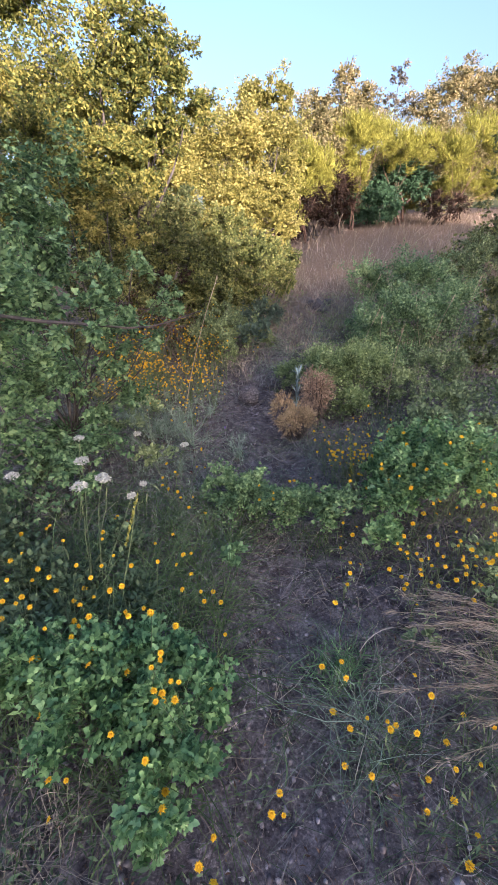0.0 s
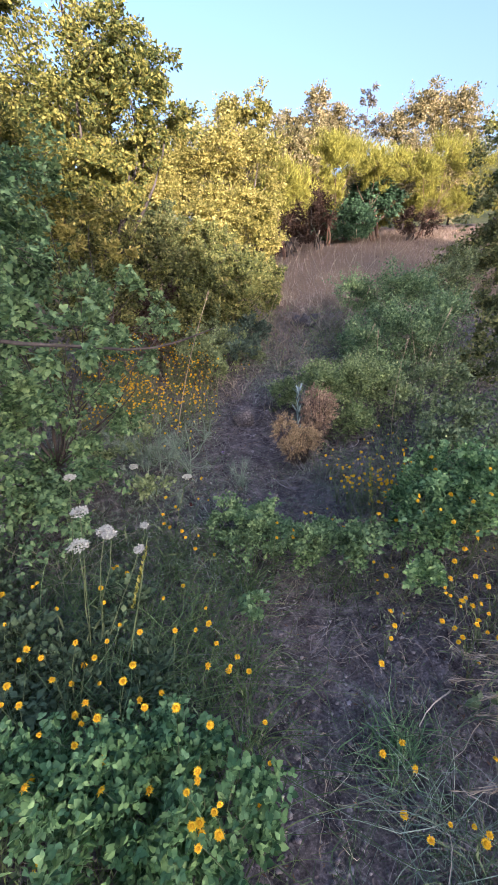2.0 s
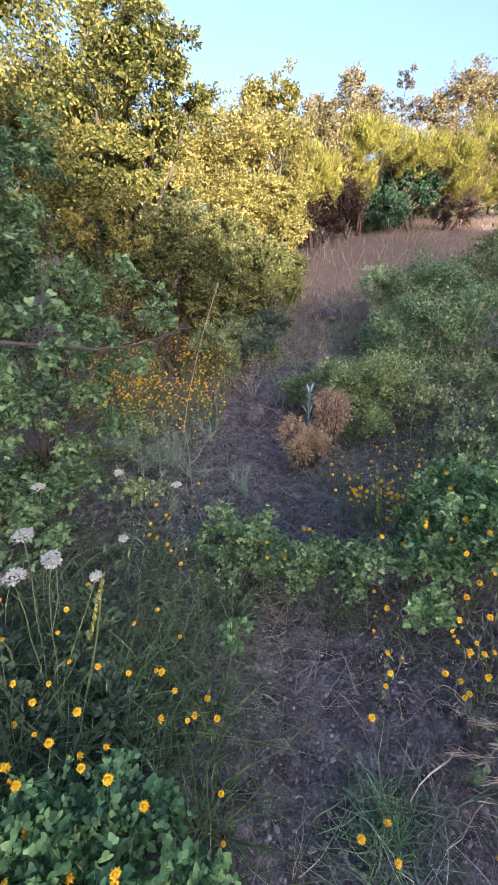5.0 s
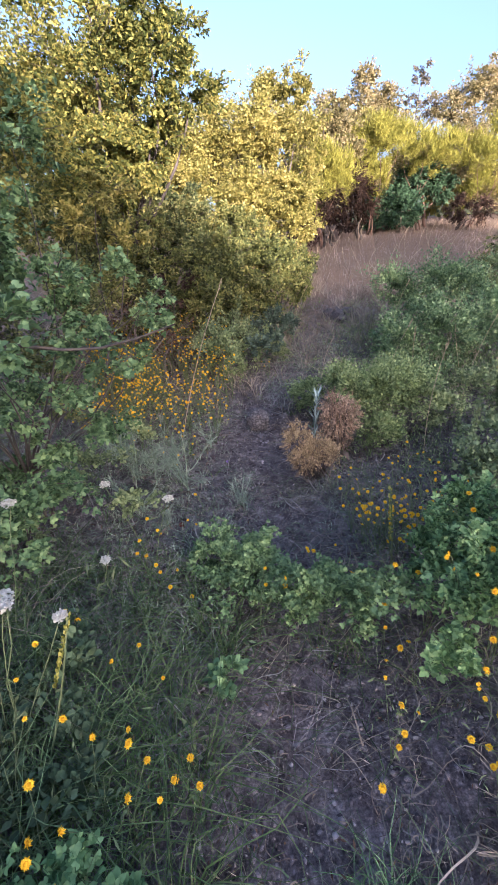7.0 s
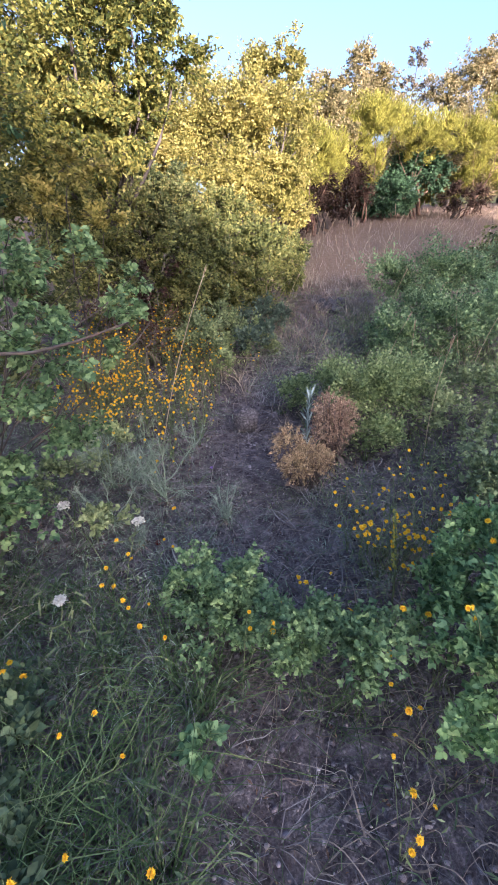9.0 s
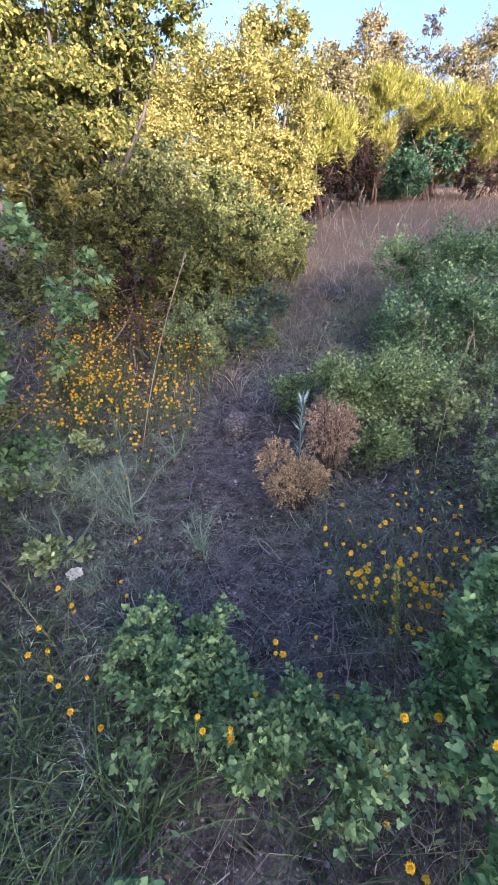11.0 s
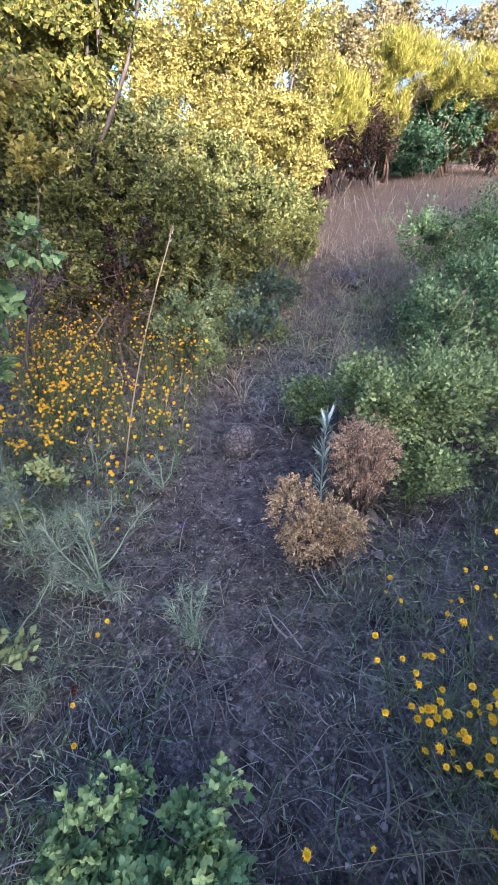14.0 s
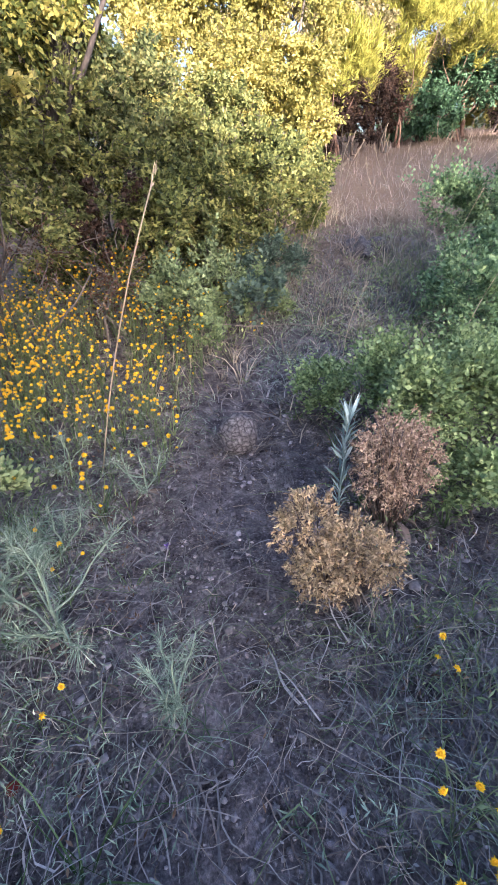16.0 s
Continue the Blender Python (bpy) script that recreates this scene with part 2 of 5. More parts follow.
FIELD = foliage("field_bush_leaf", [(0.075, 0.135, 0.066), (0.19, 0.30, 0.135), (0.34, 0.45, 0.205)], 0.55, 0.16, 4)
SOFTHERB = foliage("soft_herb_leaf", [(0.115, 0.17, 0.07), (0.25, 0.34, 0.135), (0.41, 0.49, 0.21)], 0.65, 0.2, 5)
FRESH = foliage("fresh_leaf", [(0.075, 0.145, 0.056), (0.18, 0.32, 0.118), (0.30, 0.45, 0.172), (0.40, 0.53, 0.22)], 0.5, 0.25, 3)
HERB = foliage("herb_leaf", [(0.07, 0.14, 0.062), (0.175, 0.30, 0.125), (0.30, 0.44, 0.185)], 0.5, 0.16, 4)
WEED = foliage("weed_leaf", [(0.105, 0.148, 0.068), (0.23, 0.295, 0.13), (0.38, 0.445, 0.20)], 0.6, 0.16, 2)
DULLHERB = foliage("dull_herb_leaf", [(0.045, 0.075, 0.038), (0.095, 0.145, 0.07), (0.165, 0.22, 0.105)], 0.55, 0.12, 4)
TEAL = foliage("teal_leaf", [(0.05, 0.082, 0.058), (0.10, 0.15, 0.105), (0.16, 0.215, 0.15)], 0.55, 0.12, 4)
FORE = foliage("deep_green_leaf", [(0.045, 0.105, 0.04), (0.125, 0.25, 0.09), (0.22, 0.37, 0.14), (0.31, 0.46, 0.19)], 0.55, 0.22, 4)
PALEHERB = foliage("pale_herb_leaf", [(0.085, 0.15, 0.06), (0.20, 0.31, 0.125), (0.32, 0.44, 0.18)], 0.6, 0.2, 5)
SILVER = foliage("silver_leaf", [(0.15, 0.21, 0.14), (0.28, 0.36, 0.25), (0.42, 0.50, 0.355)], 0.7, 0.2, 5)
BLUEGREEN = foliage("bluish_leaf", [(0.17, 0.25, 0.22), (0.30, 0.40, 0.36), (0.42, 0.51, 0.47)], 0.65, 0.15, 6)
DRYHEAD = foliage("dry_flower_head", [(0.22, 0.152, 0.09), (0.40, 0.295, 0.172), (0.53, 0.40, 0.22), (0.62, 0.49, 0.28)], 0.85, 0.15, 7)
DRYRED = foliage("dry_red_head", [(0.21, 0.135, 0.092), (0.36, 0.245, 0.165), (0.49, 0.36, 0.24), (0.60, 0.47, 0.31)], 0.85, 0.15, 7)
DRYSTEM = foliage("dry_stem", [(0.09, 0.07, 0.055), (0.19, 0.15, 0.12), (0.30, 0.24, 0.19)], 0.8, 0.05, 4)
STRAW = foliage("straw", [(0.20, 0.165, 0.125), (0.34, 0.29, 0.22), (0.50, 0.43, 0.33)], 0.75, 0.15, 1.2)
GREYSTRAW = foliage("grey_straw", [(0.12, 0.112, 0.106), (0.24, 0.228, 0.215), (0.40, 0.375, 0.345)], 0.75, 0.1, 1.5)
PALESTRAW = foliage("pale_straw", [(0.32, 0.25, 0.17), (0.47, 0.38, 0.26), (0.60, 0.50, 0.36)], 0.75, 0.2, 2)
PINKSTRAW = foliage("meadow_straw", [(0.24, 0.18, 0.145), (0.38, 0.295, 0.235), (0.52, 0.41, 0.33)], 0.8, 0.2, 0.8)
GRASS = foliage("green_grass", [(0.056, 0.10, 0.034), (0.112, 0.18, 0.063), (0.22, 0.27, 0.11)], 0.6, 0.16, 2)
STEM = foliage("green_stem", [(0.09, 0.125, 0.055), (0.165, 0.21, 0.095), (0.26, 0.30, 0.145)], 0.6, 0.1, 4)
PETAL = foliage("yellow_petal", [(0.78, 0.43, 0.005), (0.88, 0.53, 0.01), (0.91, 0.61, 0.03)], 0.6, 0.2, 6)
DISC = foliage("orange_disc", [(0.66, 0.30, 0.003), (0.80, 0.42, 0.006)], 0.8, 0.05, 6)
WHITE = foliage("white_petal", [(0.50, 0.48, 0.38), (0.62, 0.60, 0.50), (0.72, 0.70, 0.60)], 0.7, 0.2, 6)
PURPLE = foliage("purple_petal", [(0.22, 0.12, 0.42), (0.34, 0.20, 0.55)], 0.7, 0.2, 6)
CLOD = foliage("soil_clod", [(0.035, 0.03, 0.03), (0.115, 0.10, 0.10), (0.23, 0.203, 0.20), (0.42, 0.38, 0.37)], 0.95, 0.0, 6)
RED = foliage("red_fruit_skin", [(0.07, 0.012, 0.01), (0.13, 0.02, 0.015)], 0.5, 0.0, 6)

# ---- mesh building ----
rng = np.random.default_rng(7)


def unit(v):
    return v / np.maximum(np.linalg.norm(v, axis=-1, keepdims=True), 1e-9)


def mesh_from(name, chunks, material, smooth=False):
    vs, ts, off = [], [], 0
    for v, t in chunks:
        vs.append(v.reshape(-1, 3))
        ts.append(t.reshape(-1, 3) + off)
        off += len(vs[-1])
    v, t = np.concatenate(vs), np.concatenate(ts)
    me = bpy.data.meshes.new(name)
    me.vertices.add(len(v))
    me.vertices.foreach_set("co", v.astype(np.float32).ravel())
    me.loops.add(len(t) * 3)
    me.loops.foreach_set("vertex_index", t.astype(np.int32).ravel())
    me.polygons.add(len(t))
    me.polygons.foreach_set("loop_start", np.arange(0, len(t) * 3, 3, dtype=np.int32))
    if smooth:
        me.polygons.foreach_set("use_smooth", np.ones(len(t), dtype=bool))
    me.materials.append(material)
    me.update(calc_edges=True)
    return me


def part(name, chunks, material, parent=None, label="", smooth=False):
    ob = new(name, mesh_from(name, chunks, material, smooth))
    if parent is not None:
        ob.parent = parent
    return tagged(ob, label)


def thing(name, x, y, label, category, group="", z=None):
    ob = new(name)
    ob.empty_display_size = 0.05
    ob.location = (x, y, ground_z(x, y) if z is None else z)
    return tagged(ob, label, category, group)


def tube(pts, r0, r1, sides=5, bulge=0.0):
    pts = np.asarray(pts, float)
    k = len(pts)
    d = unit(np.gradient(pts, axis=0))
    ref = np.where(np.abs(d[:, 2:3]) > 0.9, np.array([[1.0, 0, 0]]), np.array([[0, 0, 1.0]]))
    a = unit(np.cross(d, ref))
    b = np.cross(d, a)
    ang = np.linspace(0, 2 * np.pi, sides, endpoint=False)
    s = np.linspace(0, 1, k)
    r = (r0 + (r1 - r0) * s) * (1 + bulge * np.sin(s * 9.0))
    v = pts[:, None] + r[:, None, None] * (np.cos(ang)[None, :, None] * a[:, None] + np.sin(ang)[None, :, None] * b[:, None])
    v = np.concatenate([v.reshape(-1, 3), pts[:1], pts[-1:]])
    i, j = np.meshgrid(np.arange(k - 1), np.arange(sides), indexing="ij")
    p, q = i * sides + j, i * sides + (j + 1) % sides
    t = np.concatenate([np.stack([p, q, p + sides], -1).reshape(-1, 3), np.stack([q, q + sides, p + sides], -1).reshape(-1, 3)])
    jj = np.arange(sides)
    c0, c1, last = k * sides, k * sides + 1, (k - 1) * sides
    t = np.concatenate([t, np.stack([np.full(sides, c0), (jj + 1) % sides, jj], -1), np.stack([np.full(sides, c1), last + jj, last + (jj + 1) % sides], -1)])
    return v, t


def curve_pts(a, b, sag=(0, 0, 0), n=6, wob=0.0):
    a, b, sag = np.asarray(a, float), np.asarray(b, float), np.asarray(sag, float)
    s = np.linspace(0, 1, n)[:, None]
    p = a + (b - a) * s + sag * 4 * s * (1 - s)
    if wob:
        w = rng.normal(0, wob, (n, 3))
        w[0] = 0
        p = p + w
    return p


LEAF_NEAR = (np.array([(0, 0, 0), (-0.5, 0.42, 0.12), (0, 0.45, 0), (0.5, 0.42, 0.12), (-0.34, 0.75, 0.08), (0.34, 0.75, 0.08), (0, 1, -0.06)]),
             np.array([(0, 2, 1), (0, 3, 2), (1, 2, 4), (2, 3, 5), (4, 2, 6), (2, 5, 6)]))
LEAF_FAR = (np.array([(0, 0, 0), (-0.5, 0.5, 0.1), (0.5, 0.5, 0.1), (0, 1, 0)]), np.array([(0, 2, 1), (1, 2, 3)]))



def compound_leaf():
    """Three toothed leaflets on one stalk."""
    vs, ts = [], []
    for turn, base, size in ((0, 0.38, 0.62), (1.05, 0.3, 0.5), (-1.05, 0.3, 0.5)):
        c, s = math.cos(turn), math.sin(turn)
        for px, py, pz in ((0, 0, 0), (-0.42, 0.38, 0.1), (0, 0.45, 0), (0.42, 0.38, 0.1), (-0.3, 0.72, 0.05), (0.3, 0.72, 0.05), (0, 1, -0.08)):
            u, w = px * size * 0.85, py * size
            vs.append(((u * c + w * s) * 1.6, base - u * s + w * c, pz * size))
        ts += [tuple(7 * (len(ts) // 6) + q for q in tri) for tri in ((0, 2, 1), (0, 3, 2), (1, 2, 4), (2, 3, 5), (4, 2, 6), (2, 5, 6))]
    return np.array(vs), np.array(ts)


LEAF_TRI = compound_leaf()


def leaves(p, axis, length, width, shape=LEAF_FAR, up=None):
    """Many leaves at once: p base, axis direction, each of its own length."""
    n = len(p)
    axis = unit(axis)
    up = rng.normal(0, 0.62, (n, 3)) + np.array([0, 0, 0.9]) if up is None else up
    side = unit(np.cross(axis, up))
    nor = np.cross(side, axis)
    tv, tt = shape
    length = np.broadcast_to(np.asarray(length, float), (n,))[:, None, None]
    v = p[:, None] + length * (tv[None, :, 0:1] * width * side[:, None] + tv[None, :, 1:2] * axis[:, None] + tv[None, :, 2:3] * nor[:, None])
    t = tt[None] + (np.arange(n) * len(tv))[:, None, None]
    return v.reshape(-1, 3), t.reshape(-1, 3)


def blades(p, lean, length, width, bend=0.5, segs=3):
    """Grass blades and thin stalks: ribbons that taper and bow along lean (a horizontal way)."""
    n = len(p)
    length = np.broadcast_to(np.asarray(length, float), (n,))
    s = np.linspace(0, 1, segs + 1)
    lean = np.asarray(lean, float)
    h = lean[:, None] * (0.35 * s + bend * s ** 2)[None, :, None]
    up = np.stack([np.zeros_like(s), np.zeros_like(s), s * (1 - 0.5 * bend * s)], -1)[None] * np.ones((n, 1, 1))
    side = unit(np.stack([-lean[:, 1], lean[:, 0], np.zeros(n)], -1) + rng.normal(0, 0.35, (n, 3)))
    curl = np.sin(s[None] * rng.uniform(3, 8, (n, 1)) + rng.uniform(0, 6, (n, 1))) * s[None] * rng.normal(0, 0.26, (n, 1))
    c = p[:, None] + length[:, None, None] * (h + up + side[:, None] * curl[:, :, None])
    w = (width * (1 - 0.85 * s))[None, :, None]
    lft, rgt = c - side[:, None] * w / 2, c + side[:, None] * w / 2
    v = np.stack([lft, rgt], 2).reshape(n, -1, 3)
    q = np.arange(segs) * 2
    t = np.concatenate([np.stack([q, q + 1, q + 2], -1), np.stack([q + 1, q + 3, q + 2], -1)])
    t = t[None] + (np.arange(n) * 2 * (segs + 1))[:, None, None]
    return v.reshape(-1, 3), t.reshape(-1, 3)


def sphere_dirs(n):
    return unit(rng.normal(0, 1, (n, 3)))


# ---- ground ----
YS = [-100, 3.9, 4.7, 5.5, 6.6, 7.94, 13, 18, 25, 40, 80, 300, 900]
ZS = [-0.08, -0.085, -0.06, 0.02, 0.19, 0.43, 1.3, 2.15, 2.9, 3.6, 4.5, 8, 12]


def ground_arr(x, y):
    z = np.interp(y, YS, ZS)
    z = z + 0.018 * np.sin(3.1 * x + 1.3 * y) * np.cos(2.3 * y - x) + 0.008 * np.sin(9.0 * x + 2) * np.sin(7.5 * y) + 0.004 * np.sin(21 * x + y) * np.sin(19 * y)
    z = z - 0.03 * np.exp(-((x - path_x(y)) / 0.28) ** 2) * (y < 9)
    # added ridge behind the camera, out of view, carries the sun-blocking oaks
    u = np.clip((-y - 22) / 36, 0, 1)
    z = z + 9.4 * u * u * (3 - 2 * u)
    far = np.clip((y - 60) / 120, 0, 1)
    z = z + far * (40 * np.exp(-((x - 150) / 75) ** 2 - ((y - 230) / 90) ** 2) + 14 * np.exp(-((x + 140) / 120) ** 2 - ((y - 260) / 100) ** 2))
    return z


PY = [-5, 0, 1, 1.8, 2.6, 3.4, 4.2, 5, 6, 8, 11, 17, 30]
PX = [0.1, 0.1, 0.14, 0.3, 0.25, 0.22, 0.0, 0.1, 0.42, 1.05, 1.6, 1.7, 2.0]


def path_x(y):
    return np.interp(y, PY, PX)


def ground_z(x, y):
    return float(ground_arr(np.array([x], float), np.array([y], float))[0])


gu, gv = np.linspace(-7.0, 7.0, 211), np.linspace(-6.9, 6.9, 251)
gx, gy = np.meshgrid(0.3 + 0.9 * np.sinh(gu), 2.6 + 1.1 * np.sinh(gv), indexing="ij")
gz = ground_arr(gx.ravel(), gy.ravel())
near = np.exp(-((gx.ravel() - 0.3) / 5) ** 2 - ((gy.ravel() - 3) / 5) ** 2)
gz = gz + near * rng.normal(0, 0.0035, len(gz))
gi = np.arange(gx.size).reshape(gx.shape)
gt = np.concatenate([np.stack([gi[:-1, :-1], gi[1:, :-1], gi[1:, 1:]], -1).reshape(-1, 3), np.stack([gi[:-1, :-1], gi[1:, 1:], gi[:-1, 1:]], -1).reshape(-1, 3)])
ground = new("ground", mesh_from("ground", [(np.stack([gx.ravel(), gy.ravel(), gz], -1), gt)], SOIL, True))
tagged(ground, "bare grey-brown dirt path with grit, running into straw meadow", "ground", kind="structure")

# ---- woody plants ----


def woody(name, x, y, blobs, leaf, bark, label, category, group="", n_leaf=6000, size=0.06, wide=0.5, trunk_r=0.06, shape=LEAF_FAR,
          per=9, droop=-0.15, shell=0.45, flat=0.0, upright=0.0, stems=1, twig_r=0.004, spread=0.085, trunk=True, gap=5.0):
    """A tree or shrub: trunk, a limb to each mass of foliage, twigs, and leaves along the twigs."""
    root = thing(name, x, y, label, category, group)
    oz = root.location.z
    bl = [np.array([b[0] - x, b[1] - y, b[2] - oz, b[3], b[4] if len(b) > 4 else b[3] * 0.85]) for b in blobs]
    top = np.mean([b[:3] for b in bl], axis=0)
    fork = np.array([top[0] * 0.45, top[1] * 0.45, max(0.12, top[2] * 0.4)])
    if trunk:
        for i in range(stems):
            foot = np.array([0, 0, -0.06]) + (rng.normal(0, 0.08, 3) * (1, 1, 0) if stems > 1 else 0)
            part("trunk", [tube(curve_pts(foot, fork, rng.normal(0, 0.05, 3), 7, trunk_r * 0.25), trunk_r * 1.25, trunk_r * 0.7, 8)], bark, root, smooth=True)
    weights = np.array([b[3] ** 2 for b in bl])
    weights = weights / weights.sum()
    twigs, lp, la = [], [], []
    for b, w in zip(bl, weights):
        c = b[:3]
        start = fork if trunk else np.array([c[0] * 0.5, c[1] * 0.5, -0.03])
        limb = curve_pts(start, c, rng.normal(0, 0.12, 3) * np.linalg.norm(c - start) * 0.6, 6, 0.02)
        part("limb", [tube(limb, trunk_r * 0.6, trunk_r * 0.16, 6)], bark, root, smooth=True)
        m = max(4, int(n_leaf * w / per))
        k = max(3, m // 6)
        cd = sphere_dirs(k)
        cd[:, 2] += upright
        cd = unit(cd)
        lump = 1 + 0.22 * np.sin(cd[:, 0] * 5 + b[0] * 3) * np.cos(cd[:, 1] * 4 + b[2] * 5) + rng.normal(0, 0.14, k) + 0.32 * trunk * (rng.random(k) < 0.08)
        cr = (shell + (1 - shell) * rng.random(k)) * lump
        q = c + cd * cr[:, None] * b[3]
        f = gap / max(b[3], 0.2)
        wave = np.sin(q[:, 0] * f + 2 * np.sin(q[:, 2] * f * 0.8 + b[1])) * np.sin(q[:, 1] * f + b[0]) + np.sin(q[:, 2] * f * 1.2 + 1.7 * np.sin(q[:, 0] * f)) * 0.8
        if k > 12 and gap:
            keep = wave > rng.normal(-0.45, 0.25, k)
            cd, cr = cd[keep], cr[keep]
        pick = rng.integers(0, len(cd), m)
        d = unit(cd[pick] + rng.normal(0, 0.17, (m, 3)))
        rr = cr[pick] * rng.uniform(0.86, 1.1, m)
        tip = c + d * np.stack([np.full(m, b[3]), np.full(m, b[3]), np.full(m, b[4])], -1) * rr[:, None]
        tip[:, 2] = np.maximum(tip[:, 2], 0.03)
        base = c + (tip - c) * (0.5 + 0.15 * rng.random((m, 1)))
        for i in range(0, m, 8 if n_leaf > 9000 else 3):
            twigs.append(tube(np.stack([base[i], (base[i] + tip[i]) / 2 + rng.normal(0, 0.02, 3), tip[i]]), twig_r, twig_r * 0.4, 3))
        # leaves sit to either hand along each sprig
        s = np.linspace(0.2, 1.0, per)[None, :, None] + rng.normal(0, 0.05, (m, per, 1))
        off = rng.normal(0, 1, (m, per, 3)) * spread * 0.22 * b[3] ** 0.5
        lp.append((base[:, None] + (tip - base)[:, None] * s + off).reshape(-1, 3))
        hand = unit(np.cross(d, rng.normal(0, 0.5, (m, 3)) + (0, 0, 1)))[:, None] * np.where(np.arange(per) % 2, 1, -1)[None, :, None]
        a = d[:, None] * 0.55 + hand * 0.75 + rng.normal(0, 0.33, (m, per, 3))
        a[..., 2] += droop + upright
        la.append(a.reshape(-1, 3))
    lp, la = np.concatenate(lp), np.concatenate(la)
    lp[:, 2] = np.maximum(lp[:, 2], 0.02)
    tagged(part("twig_mass", twigs, bark, root), kind="stuff")
    face = rng.normal(0, 0.5, lp.shape) + (0, 0, 0.9) if flat else rng.normal(0, 0.8, lp.shape) + (0, 0, 0.35)
    part("crown", [leaves(lp, la, size * rng.uniform(0.6, 1.3, len(lp)), wide, shape, face)], leaf, root)
    return root

# ---- far trees and scrub ----
woody("oak_tree", -1.75, 6.95, [(-2.0, 6.8, 3.3, 0.95), (-1.35, 6.7, 3.9, 0.7), (-1.05, 6.55, 3.25, 0.5), (-0.85, 6.6, 3.55, 0.42), (-0.7, 6.7, 3.05, 0.4), (-2.5, 6.3, 2.7, 0.8), (-1.55, 7.2, 2.7, 0.7),
      (-1.75, 6.6, 4.8, 0.75), (-2.7, 6.9, 4.4, 0.85), (-3.3, 6.5, 3.5, 0.9), (-1.2, 7.0, 2.9, 0.5), (-2.1, 6.9, 1.9, 0.7), (-1.55, 6.5, 2.5, 0.5), (-2.0, 6.3, 2.1, 0.5), (-1.2, 6.6, 2.6, 0.4), (-1.6, 6.5, 2.15, 0.36), (-1.3, 6.5, 2.25, 0.32), (-1.85, 6.4, 2.45, 0.36)],
      OAK, BARK, "tall oak with yellow-green leaves and dark leaning trunk", "tree", "oaks behind the clearing", 88000, 0.054, 0.5, 0.05, per=12, gap=4.5, shell=0.3)
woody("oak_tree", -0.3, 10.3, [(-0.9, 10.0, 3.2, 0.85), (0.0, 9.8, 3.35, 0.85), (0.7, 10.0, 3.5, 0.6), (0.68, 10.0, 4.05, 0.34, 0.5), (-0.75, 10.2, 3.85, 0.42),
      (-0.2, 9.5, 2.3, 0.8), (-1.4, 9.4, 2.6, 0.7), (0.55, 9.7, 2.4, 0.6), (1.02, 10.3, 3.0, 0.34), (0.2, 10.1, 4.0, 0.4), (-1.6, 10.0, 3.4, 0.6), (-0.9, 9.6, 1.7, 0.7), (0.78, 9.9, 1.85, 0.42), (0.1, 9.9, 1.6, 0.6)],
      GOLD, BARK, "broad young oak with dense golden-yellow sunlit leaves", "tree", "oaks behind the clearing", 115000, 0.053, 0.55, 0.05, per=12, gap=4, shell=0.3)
woody("oak_tree", 3.2, 18.6, [(3.3, 18.3, 5.4, 1.1), (3.45, 18.1, 6.4, 0.55, 0.8), (2.3, 18.2, 5.1, 0.9), (4.3, 18.6, 5.3, 0.9), (3.0, 18.0, 4.2, 1.1), (1.5, 18.4, 4.6, 0.9), (2.6, 18.2, 5.9, 0.6), (4.1, 18.4, 6.0, 0.6), (2.2, 18.6, 3.2, 1.1), (3.8, 18.8, 3.6, 1.1)],
      TAN, TAN_BARK, "oak with dull tan and olive leaves at the clearing's far edge", "tree", "oaks behind the clearing", 56000, 0.088, 0.6, 0.07, per=10, gap=0, shell=0.25)
woody("oak_tree", 5.3, 19.2, [(5.45, 19.0, 6.75, 0.5, 0.6), (5.1, 19.1, 6.0, 0.45), (5.8, 19.1, 5.9, 0.5), (5.3, 19.2, 5.2, 0.6)],
      GREY, BARK, "thin half-bare oak with sparse greyish leaves", "tree", "oaks behind the clearing", 2400, 0.09, 0.5, 0.05, per=7, spread=0.08)
woody("oak_tree", 7.5, 20.2, [(6.7, 20.0, 6.0, 0.9), (7.6, 20.0, 6.5, 0.8), (8.6, 20.0, 6.4, 1.0), (8.0, 20.0, 6.9, 0.7), (9.4, 20.0, 6.7, 0.8), (9.7, 20.2, 5.9, 1.1), (7.6, 19.6, 5.1, 1.2), (9.2, 19.8, 4.8, 1.1), (6.4, 20.0, 4.2, 1.1), (7.8, 20.0, 3.6, 1.2), (9.6, 20.2, 3.6, 1.2), (5.5, 19.9, 4.3, 1.1), (5.0, 19.8, 3.4, 1.0)],
      TAN, BARK, "wide oak with grey-olive crown at the clearing's far edge", "tree", "oaks behind the clearing", 68000, 0.088, 0.6, 0.07, per=10, gap=0, shell=0.25)
woody("oak_tree", 12.6, 20.5, [(11.6, 20.0, 5.6, 1.2), (13.0, 20.5, 6.0, 1.4), (14.6, 20.5, 5.4, 1.4), (12.6, 19.6, 4.2, 1.3), (11.5, 19.8, 3.4, 1.2), (14.0, 20.0, 3.6, 1.3)],
      OAK, BARK, "broad olive-green oak beyond the meadow", "tree", "oaks behind the clearing", 9000, 0.17, 0.58, 0.1, per=14, gap=4, shell=0.3)
woody("oak_tree", 1.6, 15.6, [(1.8, 15.3, 4.6, 0.8), (1.1, 15.0, 4.5, 0.8), (2.4, 15.6, 4.3, 0.7), (0.3, 15.2, 4.6, 0.9), (0.3, 15.3, 3.2, 1.0), (1.4, 15.8, 3.4, 0.9), (-0.9, 15.2, 3.8, 1.1)],
